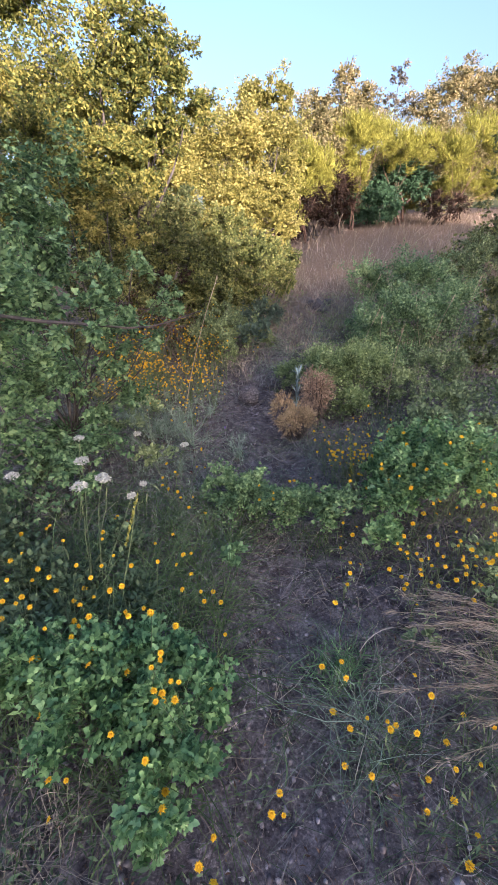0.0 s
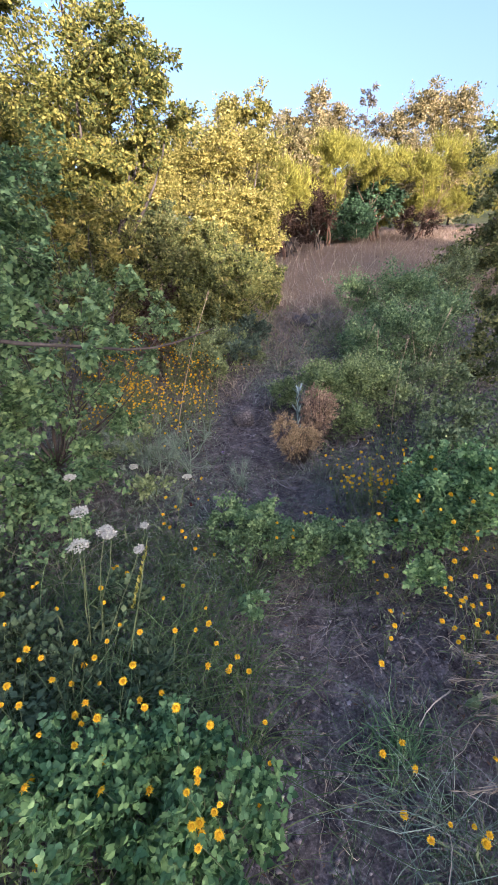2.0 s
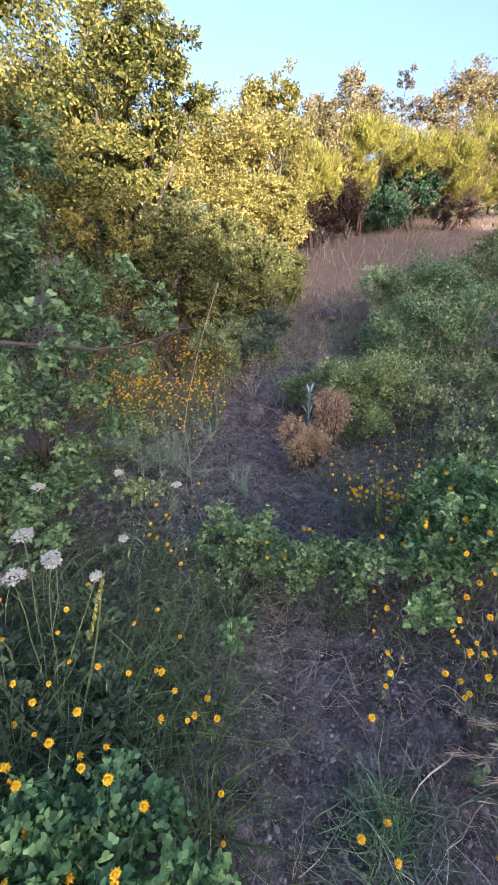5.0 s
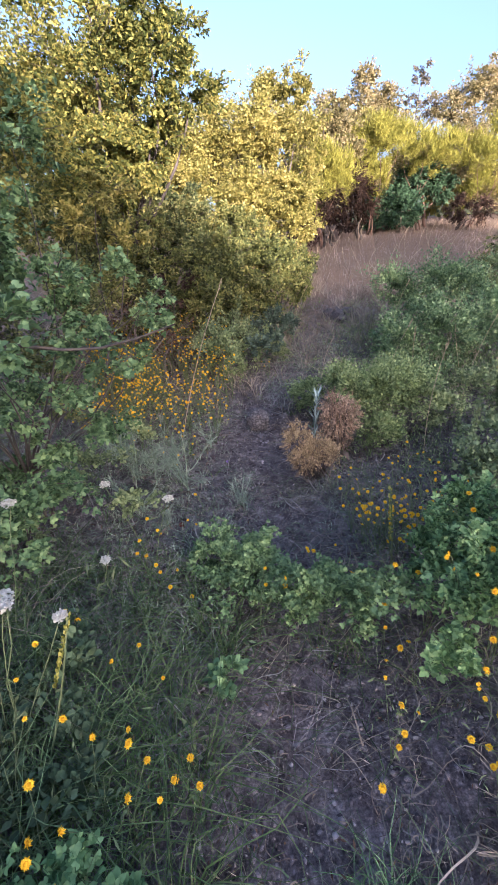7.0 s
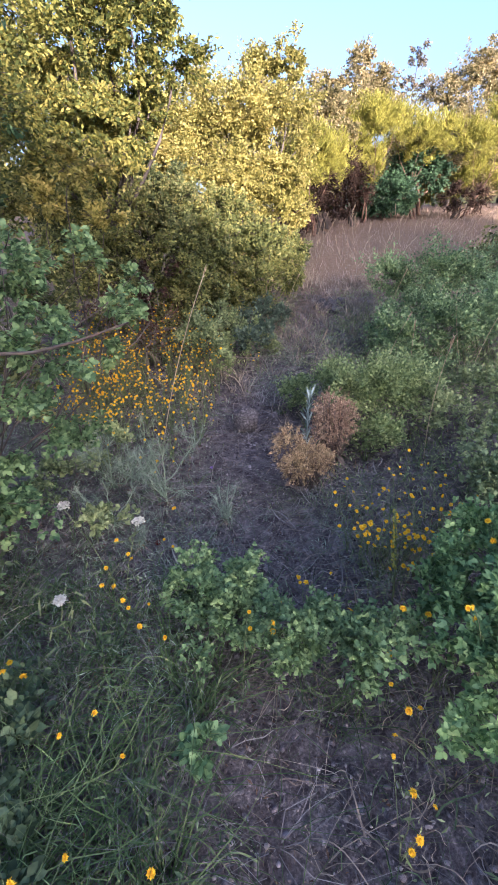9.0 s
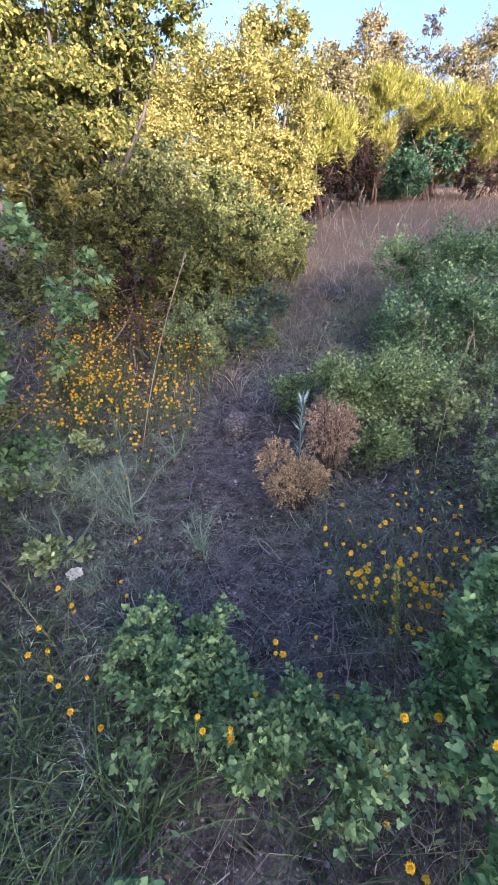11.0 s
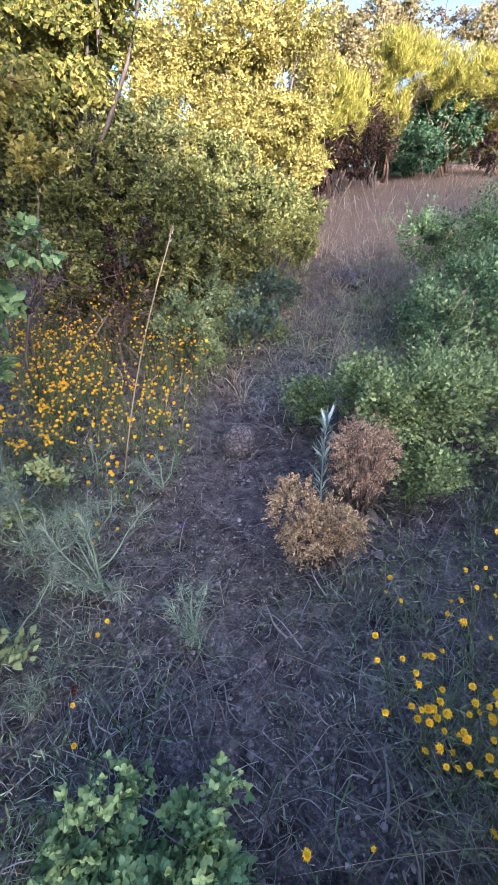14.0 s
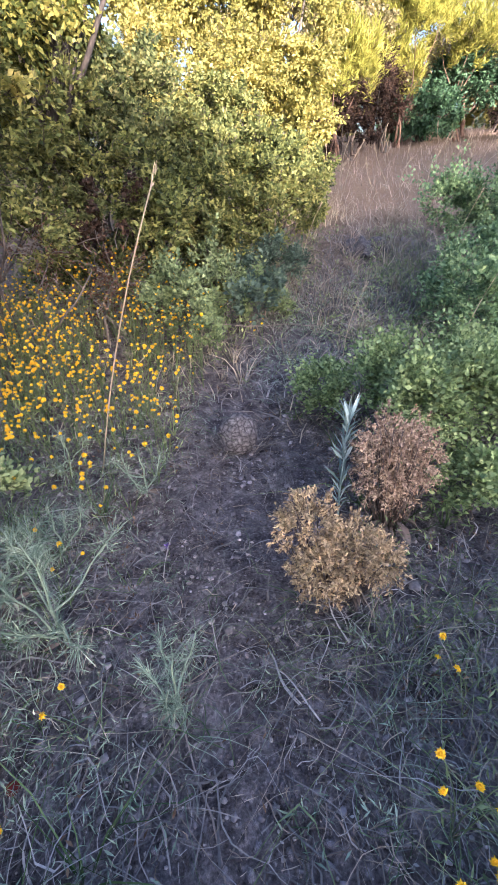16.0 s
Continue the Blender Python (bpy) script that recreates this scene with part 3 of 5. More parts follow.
      TAN, BARK, "oak with dusty olive leaves behind the golden one", "tree", "oaks behind the clearing", 32000, 0.09, 0.6, 0.07, per=14, gap=2.5, shell=0.3)
woody("oak_tree", -3.4, 10.4, [(-3.2, 10.0, 3.3, 1.1), (-4.3, 10.2, 4.2, 1.2), (-2.6, 10.5, 4.0, 0.9), (-3.6, 9.6, 2.2, 1.0)],
      OAK, BARK, "dense olive-green oak behind the tall leaning one", "tree", "oaks behind the clearing", 24000, 0.09, 0.58, 0.09, per=14, gap=4, shell=0.3)
woody("oak_tree", -5.6, 7.2, [(-5.2, 7.0, 3.2, 1.2), (-6.3, 7.2, 4.2, 1.3), (-5.0, 6.4, 2.0, 1.0), (-5.6, 7.0, 5.0, 1.0)],
      OAK, BARK, "dense olive-green oak standing deep in the scrub", "tree", "oaks behind the clearing", 8000, 0.125, 0.55, 0.09, per=14)
woody("oak_tree", 5.9, 10.1, [(5.7, 10.0, 3.2, 0.8), (5.2, 9.6, 2.2, 0.75), (6.2, 10.0, 4.0, 0.75), (5.3, 9.9, 3.75, 0.3), (5.35, 9.8, 4.35, 0.3), (5.6, 9.8, 4.6, 0.3), (6.8, 10.2, 2.8, 1.0), (4.95, 9.6, 1.5, 0.6), (5.8, 9.8, 1.7, 0.8)],
      SCRUB, BARK, "oak with small dark leaves beside the meadow", "tree", "oaks behind the clearing", 15000, 0.08, 0.52, 0.06, per=12)
for bx, by, bls, nl in ((1.65, 14.2, [(1.6, 14.0, 3.4, 0.62, 0.85), (1.3, 14.2, 2.9, 0.5, 0.8), (2.1, 14.2, 3.2, 0.5, 0.75), (1.2, 14.3, 2.2, 0.4, 0.6)], 13000),
                        (3.5, 16.4, [(3.5, 16.2, 4.5, 0.75, 0.8), (3.0, 16.2, 3.9, 0.7, 0.8), (4.2, 16.4, 4.3, 0.7, 0.75), (3.6, 16.6, 3.4, 0.6, 0.7)], 13000),
                        (5.4, 17.2, [(5.2, 17.0, 4.3, 0.9, 0.7), (6.1, 17.0, 4.2, 0.8, 0.75), (5.4, 17.6, 3.8, 0.8, 0.7), (4.6, 17.8, 4.6, 0.7, 0.8), (2.7, 17.4, 4.0, 0.7, 0.9)], 12000),
                        (7.1, 17.4, [(6.9, 17.0, 3.9, 0.85, 1.0), (7.7, 17.2, 4.3, 0.9, 0.9), (8.7, 17.4, 4.1, 1.0, 1.0), (7.4, 17.6, 3.1, 0.8, 0.8), (8.8, 17.8, 3.1, 0.9, 0.8)], 16000)):
    woody("broom_shrub", bx, by, bls, BROOM, TAN_BARK, "tall lime-yellow broom with feathery upright twigs over brown stems", "shrub", "broom at the meadow edge",
          int(nl * 1.5), 0.13, 0.13, 0.03, droop=0.3, upright=0.55, stems=3, spread=0.12, per=12)
woody("evergreen_bush", 4.3, 17.5, [(4.3, 17.0, 2.6, 0.85, 0.72), (3.65, 17.0, 2.4, 0.6, 0.55), (4.95, 17.1, 2.55, 0.65, 0.65), (4.6, 17.5, 3.1, 0.55, 0.45), (4.0, 17.3, 2.95, 0.5, 0.4)],
      DARKLEAF, BARK, "rounded dark-green evergreen bush on the dry meadow", "bush", "", 14000, 0.1, 0.5, 0.05, stems=2, gap=6, per=10, shell=0.3)
woody("evergreen_bush", 5.8, 18.0, [(5.6, 17.8, 3.55, 0.75, 0.55), (6.2, 17.9, 3.3, 0.6, 0.55), (5.0, 17.9, 3.55, 0.5, 0.4)],
      DARKLEAF, TAN_BARK, "dark-leaved small tree on a reddish-tan trunk", "tree", "", 8500, 0.1, 0.5, 0.06)
# shrubs whose near-black colour paints the shadow below the broom and far trees
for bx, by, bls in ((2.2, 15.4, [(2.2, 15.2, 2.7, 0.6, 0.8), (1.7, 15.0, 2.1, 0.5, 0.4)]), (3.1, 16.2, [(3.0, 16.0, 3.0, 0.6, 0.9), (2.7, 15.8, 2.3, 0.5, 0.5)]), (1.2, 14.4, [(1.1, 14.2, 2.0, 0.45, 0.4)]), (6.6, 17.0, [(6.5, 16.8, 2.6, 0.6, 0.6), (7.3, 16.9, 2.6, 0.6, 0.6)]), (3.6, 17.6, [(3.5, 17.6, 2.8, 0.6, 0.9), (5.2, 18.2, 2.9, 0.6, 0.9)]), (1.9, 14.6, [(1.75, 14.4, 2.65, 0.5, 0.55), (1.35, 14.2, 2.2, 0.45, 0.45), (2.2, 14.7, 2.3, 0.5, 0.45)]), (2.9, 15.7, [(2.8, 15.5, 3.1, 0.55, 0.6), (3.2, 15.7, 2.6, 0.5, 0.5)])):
    woody("dead_shrub", bx, by, bls, SHADETWIG, BARK, "dry brown shrub, tangled dark stems deepened to near-black as shade", "shrub", "brown shrubs in the tree shade", 3600, 0.09, 0.3, 0.03, stems=3, per=8, shell=0.3)

scrubs = []
for bx, by, bls, nl, lf, lab in (
        (-0.8, 6.7, [(-0.75, 6.3, 1.08, 0.27, 0.24), (-0.55, 6.2, 0.92, 0.22, 0.2), (-0.92, 6.4, 0.95, 0.24, 0.2), (-0.65, 6.35, 1.3, 0.16, 0.2)], 6200, SCRUB_LIGHT, "dense low scrub oak with small yellow-green leaves"),
        (-0.7, 6.9, [(-0.75, 6.8, 1.42, 0.34), (-0.4, 6.9, 1.15, 0.34), (-1.05, 6.9, 1.6, 0.3), (-0.35, 6.7, 0.8, 0.34), (-0.15, 6.6, 0.5, 0.3)], 10500, SCRUB, "scrub oak with small dull-green leaves"),
        # leaf colour here paints the dark hollow in the scrub
        (-1.15, 7.2, [(-1.2, 7.2, 1.75, 0.42), (-0.9, 7.3, 1.3, 0.45), (-1.4, 7.0, 1.2, 0.45), (-1.1, 6.8, 0.75, 0.45), (-0.6, 7.3, 0.8, 0.45), (-1.6, 6.8, 0.7, 0.4)], 13500, SHADE_OAK, "scrub oak with deep shade put into its leaf colour"),
        (0.0, 7.2, [(-0.02, 7.1, 1.2, 0.34, 0.38), (0.28, 7.3, 1.05, 0.32, 0.34), (-0.3, 7.3, 1.45, 0.34), (0.5, 7.7, 1.12, 0.34), (0.12, 6.9, 0.75, 0.32), (0.62, 7.9, 0.9, 0.3)], 12500, SCRUB_LIGHT, "dense low scrub oak edging the path"),
        (0.25, 6.7, [(0.2, 6.6, 0.55, 0.26, 0.24), (0.42, 6.9, 0.5, 0.22, 0.2), (-0.05, 6.5, 0.5, 0.26, 0.24)], 5200, TEAL, "bluish-green low herb bush at the scrub's foot"),
        (-0.1, 6.0, [(-0.12, 5.9, 0.5, 0.17, 0.36), (0.1, 6.05, 0.38, 0.16, 0.26), (-0.3, 6.05, 0.62, 0.16, 0.3), (0.25, 6.15, 0.28, 0.18, 0.18)], 4200, WEED, "greyish-green low bush beside the path"),
        (-1.5, 7.4, [(-1.45, 7.2, 1.75, 0.5), (-1.9, 7.0, 1.5, 0.5), (-0.95, 7.5, 1.9, 0.4)], 11700, SCRUB, "tall tangled scrub oak under the trees"),
        (-1.9, 5.7, [(-1.9, 5.5, 1.2, 0.5), (-2.3, 5.6, 1.7, 0.5), (-1.6, 5.9, 0.9, 0.4), (-1.8, 6.0, 1.8, 0.45), (-1.5, 6.2, 1.3, 0.4)], 9900, SCRUB_LIGHT, "tangled scrub oak with yellow-green leaves"),
        (-2.6, 5.0, [(-2.5, 4.9, 1.9, 0.6), (-2.8, 4.7, 1.2, 0.6), (-2.1, 5.0, 2.4, 0.5)], 10800, OAK, "tall dark-green scrub oak in deep shade"),
        (-1.55, 5.15, [(-1.35, 5.0, 1.95, 0.28), (-1.65, 5.1, 1.7, 0.25), (-1.2, 5.1, 1.6, 0.22)], 2700, GOLD, "thin sapling with yellowish leaves"),
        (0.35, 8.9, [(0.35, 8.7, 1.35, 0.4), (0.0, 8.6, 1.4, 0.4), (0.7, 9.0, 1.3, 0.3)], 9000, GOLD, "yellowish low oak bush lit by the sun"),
        (-1.0, 8.6, [(-0.9, 8.4, 1.6, 0.5), (-0.4, 8.6, 1.7, 0.45), (-1.6, 8.6, 2.0, 0.5)], 10800, SCRUB_LIGHT, "scrub oak thicket with mixed green leaves"),
        (4.6, 9.2, [(4.5, 9.0, 1.35, 0.5), (3.9, 8.8, 1.05, 0.4), (5.1, 8.9, 1.2, 0.5)], 9000, SCRUB, "dark-green scrub at the meadow's side"),
        (3.2, 7.9, [(3.1, 7.7, 0.9, 0.4), (3.6, 7.6, 1.0, 0.45), (4.1, 8.3, 1.25, 0.45), (2.6, 7.5, 0.85, 0.36)], 9500, WEED, "low greyish scrub at the meadow's side"),
        (-2.0, 4.6, [(-1.9, 4.5, 0.6, 0.45), (-1.6, 4.9, 0.9, 0.4), (-2.2, 4.2, 1.0, 0.5), (-1.7, 4.2, 0.35, 0.35)], 6500, SCRUB, "tangled dull-green scrub beside the daisies"),
        (-0.1, 7.6, [(-0.1, 7.5, 1.75, 0.2, 0.32), (0.15, 7.7, 1.55, 0.2, 0.3), (-0.4, 7.6, 1.9, 0.22, 0.34), (0.4, 7.9, 1.45, 0.2, 0.28), (0.7, 8.2, 1.25, 0.2, 0.25)], 6200, SCRUB_LIGHT, "thin upright oak shoots with yellow-green leaves"),
        (-0.55, 6.05, [(-0.5, 6.0, 0.95, 0.2, 0.28), (-0.75, 6.1, 0.8, 0.2, 0.25)], 2200, SCRUB_LIGHT, "yellow-leaved young oak shoot in the scrub"),
        (-1.35, 6.5, [(-1.3, 6.4, 1.7, 0.28, 0.3), (-1.1, 6.4, 1.35, 0.25), (-1.5, 6.3, 1.45, 0.25)], 3600, SCRUB_LIGHT, "yellowish oak shoots above the scrub"),
        (0.3, 7.3, [(0.3, 7.2, 1.3, 0.25, 0.28), (0.1, 7.1, 1.5, 0.22), (0.55, 7.3, 1.15, 0.22)], 3600, SCRUB_LIGHT, "yellow-green oak shoots edging the path"),
        (-0.55, 7.0, [(-0.5, 6.9, 1.55, 0.25), (-0.2, 7.0, 1.4, 0.22)], 2600, SCRUB_LIGHT, "upright leafy oak shoots in the scrub"),
        (-1.05, 6.4, [(-1.0, 6.3, 0.55, 0.34, 0.3), (-1.35, 6.3, 0.6, 0.34, 0.32), (-0.75, 6.35, 0.5, 0.28, 0.28), (-1.3, 6.3, 1.05, 0.34), (-1.7, 6.2, 0.95, 0.36), (-1.65, 6.3, 0.5, 0.34)], 8500, SCRUB, "dense low scrub oak behind the yellow flowers"),
        (-0.4, 6.5, [(-0.4, 6.4, 0.5, 0.26, 0.28), (-0.55, 6.5, 0.8, 0.28), (-0.2, 6.5, 0.85, 0.26), (0.05, 6.7, 0.95, 0.26), (-0.35, 6.55, 1.15, 0.26)], 8000, SCRUB_LIGHT, "leafy scrub oak with small bright leaves"),
        # same darkened leaf, painting the shade beneath the tall oak
        (-1.7, 7.4, [(-1.7, 7.3, 2.15, 0.4), (-1.3, 7.3, 2.15, 0.36), (-2.1, 7.1, 2.2, 0.45), (-2.3, 6.8, 1.5, 0.5), (-1.0, 7.5, 2.1, 0.3)], 9000, SHADE_OAK, "oak undergrowth below the tall tree, leaves coloured dark as shade"),
        (-1.0, 6.05, [(-1.0, 6.0, 1.05, 0.25, 0.3), (-1.2, 6.0, 0.8, 0.25)], 800, SHADETWIG, "withered brown shrub in the scrub"),
        (-3.6, 3.6, [(-3.4, 3.5, 1.0, 0.7), (-3.2, 3.8, 1.9, 0.7), (-4.0, 3.6, 1.6, 0.8)], 8100, OAK, "dense green scrub oak in shade"),
        (4.4, 5.2, [(4.3, 5.2, 0.8, 0.6), (4.9, 5.4, 1.2, 0.7), (4.2, 4.5, 0.6, 0.5)], 8100, SCRUB, "dense scrub beside the path")):
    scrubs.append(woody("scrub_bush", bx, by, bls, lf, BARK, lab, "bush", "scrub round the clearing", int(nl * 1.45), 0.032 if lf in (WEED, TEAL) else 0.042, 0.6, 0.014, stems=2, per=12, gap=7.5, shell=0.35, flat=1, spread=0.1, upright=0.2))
woody("dead_shrub", -1.1, 5.9, [(-1.0, 5.85, 0.55, 0.4, 0.4), (-1.5, 5.9, 0.75, 0.45, 0.5), (-1.25, 6.0, 0.4, 0.4, 0.3)], BROWN, DEADWOOD, "dead grey-brown shrub with bare arching twigs", "shrub", "", 1600, 0.035, 0.4, 0.016, stems=4, per=3, shell=0.3, twig_r=0.005)

for k in range(18):
    tx, ty = -16 + 2.3 * k, 23.5 + 1.6 * math.sin(k * 2.3)
    g0 = ground_z(tx, ty)
    if k < 3:
        proto = woody("oak_thicket", tx, ty, [(tx, ty, g0 + 1.0, 1.5), (tx + 1.0, ty, g0 + 1.6, 1.3), (tx - 0.9, ty + 0.3, g0 + 2.0, 1.2), (tx + 0.2, ty, g0 + 2.7, 0.9)],
                      OAK, BARK, "dense olive oak thicket closing off the clearing", "thicket", "thicket beyond the far trees", 2600, 0.27, 0.7, 0.06, per=14, gap=0, shell=0.2)
        thickets = [proto] if k == 0 else thickets + [proto]
    else:
        copy_thing(thickets[k % 3], pose(tx, ty, g0, 0, 0, 71 * k))

# added ridge oaks, unseen behind the camera, shade the clearing from the low sun
rng = np.random.default_rng(11)
for k in range(20):
    tx, ty = 20.0 + 1.9 * k + 0.4 * math.sin(k * 2.1), -60.0 + 1.2 * math.sin(k * 1.7)
    # tree heights set by where the shadow edge should fall
    top = float(np.interp(tx, [20, 31, 33, 34.2, 35.2, 36.2, 37.4, 39, 41, 46, 49, 52], [6.6, 6.6, 6.2, 5.4, 4.1, 4.7, 6.2, 6.9, 8.2, 8.6, 8.0, 7.2]))
    if k < 4:
        hh = ground_z(tx, ty) + 5.8
        protos = protos + [proto] if k > 1 else ([proto] if k == 1 else [])
        proto = woody("oak_tree", tx, ty, [(tx - 0.5, ty, hh - 1.1, 1.25), (tx + 0.7, ty + 0.2, hh - 1.3, 1.2), (tx, ty + 0.3, hh - 0.7, 0.9), (tx + 0.2, ty, hh - 2.8, 1.5), (tx - 0.9, ty, hh - 3.4, 1.3), (tx + 0.9, ty - 0.2, hh - 3.8, 1.4), (tx, ty, hh - 4.9, 1.4)],
                      OAK, BARK, "unseen dense oak added on the ridge to shade the clearing", "tree", "oaks on the ridge", 9000, 0.34, 0.7, 0.12, per=8, gap=0, shell=0.15)
    else:
        if k == 4:
            protos = protos + [proto]
        copy_thing(protos[k % 4], pose(tx, ty, ground_z(tx, ty), 0, 0, 67 * k) @ Matrix.Diagonal((1, 1, top / 6.2, 1)))

# ---- leafy sapling beside the walker ----
rng = np.random.default_rng(12)
woody("leafy_sapling", -1.3, 2.65, [(-1.0, 2.2, 1.25, 0.32), (-1.15, 2.5, 1.6, 0.36), (-1.1, 2.45, 0.85, 0.36), (-1.1, 2.5, 0.42, 0.33), (-0.95, 2.95, 1.3, 0.28), (-1.5, 2.4, 1.2, 0.45), (-1.5, 2.5, 0.6, 0.45),
      (-0.72, 1.95, 1.22, 0.16), (-0.7, 2.62, 1.02, 0.18), (-0.6, 3.65, 1.22, 0.13, 0.11), (-0.7, 3.5, 1.05, 0.14), (-0.62, 3.25, 1.12, 0.15), (-0.68, 3.3, 0.88, 0.14), (-0.72, 3.35, 1.32, 0.16), (-1.6, 3.2, 1.5, 0.5), (-1.45, 3.1, 0.8, 0.4), (-0.95, 2.75, 0.62, 0.3), (-0.85, 2.9, 0.95, 0.24), (-1.2, 3.0, 1.55, 0.34), (-1.35, 2.6, 1.85, 0.36), (-1.25, 3.4, 1.95, 0.34), (-0.9, 3.2, 0.6, 0.22), (-1.3, 2.6, 0.22, 0.34, 0.26), (-1.0, 2.3, 0.25, 0.24, 0.22), (-1.6, 2.2, 0.3, 0.4)],
      SAPLING, BARK, "leafy green sapling with broad oval leaves on grey branches", "sapling", "", 17000, 0.047, 0.6, 0.010, LEAF_TRI, per=8, droop=-0.1, stems=3, twig_r=0.003, spread=0.12, flat=1)

# ---- herb bushes ----
rng = np.random.default_rng(13)
for nm, bx, by, bls, nl, sz, lf, lab in (
        ("herb_bush", -0.4, 0.95, [(-0.42, 0.95, 0.16, 0.26, 0.2), (-0.2, 0.88, 0.12, 0.2, 0.17), (-0.62, 1.02, 0.15, 0.22, 0.18), (-0.3, 1.15, 0.14, 0.22, 0.18), (-0.25, 0.72, 0.06, 0.16, 0.14), (-0.85, 1.1, 0.12, 0.2, 0.16)], 7400, 0.035, FORE, "low green herb bush with oval leaves among yellow flowers"),
        ("herb_bush", 0.18, 2.18, [(0.02, 2.25, 0.08, 0.2, 0.13), (0.25, 2.15, 0.1, 0.18, 0.13), (0.48, 2.08, 0.1, 0.18, 0.14), (-0.15, 2.4, 0.07, 0.18, 0.12), (0.05, 2.48, 0.07, 0.15, 0.11)], 6200, 0.03, PALEHERB, "low green herb bush growing across the dirt path"),
        ("herb_bush", 0.95, 2.05, [(0.85, 1.95, 0.3, 0.22, 0.22), (1.08, 2.05, 0.38, 0.28, 0.24), (0.78, 2.2, 0.22, 0.22, 0.2), (1.25, 2.2, 0.32, 0.3, 0.26), (0.72, 1.8, 0.12, 0.14, 0.16), (1.0, 2.35, 0.3, 0.26, 0.22)], 7800, 0.035, FRESH, "bright green leafy bush dotted with yellow flowers"),
        ("herb_sprout", -0.05, 1.8, [(-0.05, 1.8, 0.02, 0.07, 0.06)], 110, 0.045, HERB, "small dark-green leafy sprout on bare soil"),
        ("green_bush", 0.95, 4.15, [(0.82, 4.05, 0.36, 0.24, 0.26), (1.08, 4.1, 0.4, 0.28, 0.28), (1.3, 4.3, 0.34, 0.28, 0.26), (0.78, 4.5, 0.32, 0.28, 0.24), (0.48, 4.75, 0.16, 0.24, 0.16), (1.0, 3.88, 0.14, 0.22, 0.18), (1.2, 4.7, 0.3, 0.3, 0.25)], 27000, 0.0225, SOFTHERB, "dense light-green bush of small leaves behind the dried plants"),
        ("green_bush", 1.8, 5.7, [(1.55, 5.4, 0.45, 0.36, 0.36), (2.0, 5.4, 0.6, 0.42, 0.4), (2.4, 5.6, 0.6, 0.42, 0.42), (1.5, 5.9, 0.5, 0.32, 0.32), (2.0, 6.2, 0.65, 0.42, 0.36), (2.8, 6.0, 0.75, 0.45, 0.42), (2.0, 6.9, 0.8, 0.36, 0.4), (1.7, 5.0, 0.2, 0.3, 0.25), (1.75, 6.9, 0.98, 0.36, 0.34), (2.35, 6.7, 1.05, 0.4, 0.36), (2.75, 6.8, 1.0, 0.4, 0.36)], 36000, 0.031, FIELD, "thick green bush of fine leaves with grass growing through"),
        ("green_bush", 3.3, 6.2, [(3.3, 6.1, 0.75, 0.4, 0.4), (3.0, 5.3, 0.5, 0.4, 0.35), (3.7, 5.8, 0.7, 0.45, 0.4), (2.6, 4.9, 0.35, 0.4, 0.32)], 4500, 0.05, SCRUB, "dull green bush beside the meadow"),
        ("grey_bush", 0.1, 5.75, [(0.05, 5.7, 0.42, 0.2, 0.24), (0.2, 5.9, 0.5, 0.2, 0.24)], 1000, 0.042, TEAL, "bluish-grey low bush beside the path"),
        ("green_bush", -0.55, 5.55, [(-0.45, 5.5, 0.5, 0.25, 0.32), (-0.3, 5.4, 0.3, 0.22, 0.24), (-0.62, 5.7, 0.5, 0.24, 0.3), (-0.2, 5.7, 0.45, 0.22, 0.3)], 4600, 0.03, WEED, "upright dull-green bush rising from the yellow flowers"),
        ("weed_patch", -0.85, 3.1, [(-0.75, 2.85, 0.08, 0.22, 0.1), (-1.1, 3.3, 0.12, 0.3, 0.15), (-1.3, 2.7, 0.14, 0.3, 0.18), (-0.95, 3.8, 0.12, 0.28, 0.14)], 2600, 0.032, WEED, "low dull-green weeds with fine leaves"),
        ("weed_patch", 1.5, 3.3, [(1.4, 3.2, 0.14, 0.32, 0.2), (1.75, 3.6, 0.2, 0.36, 0.26), (1.4, 2.8, 0.14, 0.28, 0.18), (1.8, 2.9, 0.2, 0.38, 0.26), (1.5, 4.2, 0.2, 0.34, 0.26), (2.0, 4.4, 0.3, 0.42, 0.32), (2.3, 3.5, 0.3, 0.45, 0.32), (1.5, 2.4, 0.16, 0.3, 0.2)], 13000, 0.032, WEED, "low greyish weeds with fine leaves"),
        ("weed_patch", -1.1, 1.6, [(-1.0, 1.6, 0.12, 0.3, 0.18), (-1.3, 1.8, 0.15, 0.35, 0.22), (-0.75, 1.45, 0.1, 0.26, 0.16), (-1.3, 1.2, 0.12, 0.3, 0.18), (-0.65, 1.8, 0.08, 0.22, 0.13), (-0.95, 1.25, 0.1, 0.25, 0.15), (-0.5, 1.5, 0.06, 0.18, 0.11)], 6500, 0.031, DULLHERB, "low green weeds under the white umbels"),
        ("weed_patch", 0.95, 1.15, [(0.72, 1.25, 0.02, 0.1, 0.07), (1.15, 1.35, 0.06, 0.25, 0.12), (1.3, 1.7, 0.08, 0.3, 0.14)], 900, 0.03, WEED, "sparse green weeds under bent straw")):
    woody(nm, bx, by, bls, lf, STEM, lab, "bush", "low green bushes along the path", nl, sz, 0.68, 0.006, LEAF_TRI if nm.startswith("herb") else LEAF_NEAR if by < 5 else LEAF_FAR, per=7, droop=0.1, twig_r=0.0016, spread=0.1, trunk=False, shell=0.35, flat=1, upright=0.25, gap=6.0)

# ---- grass, litter and grit ----
rng = np.random.default_rng(14)


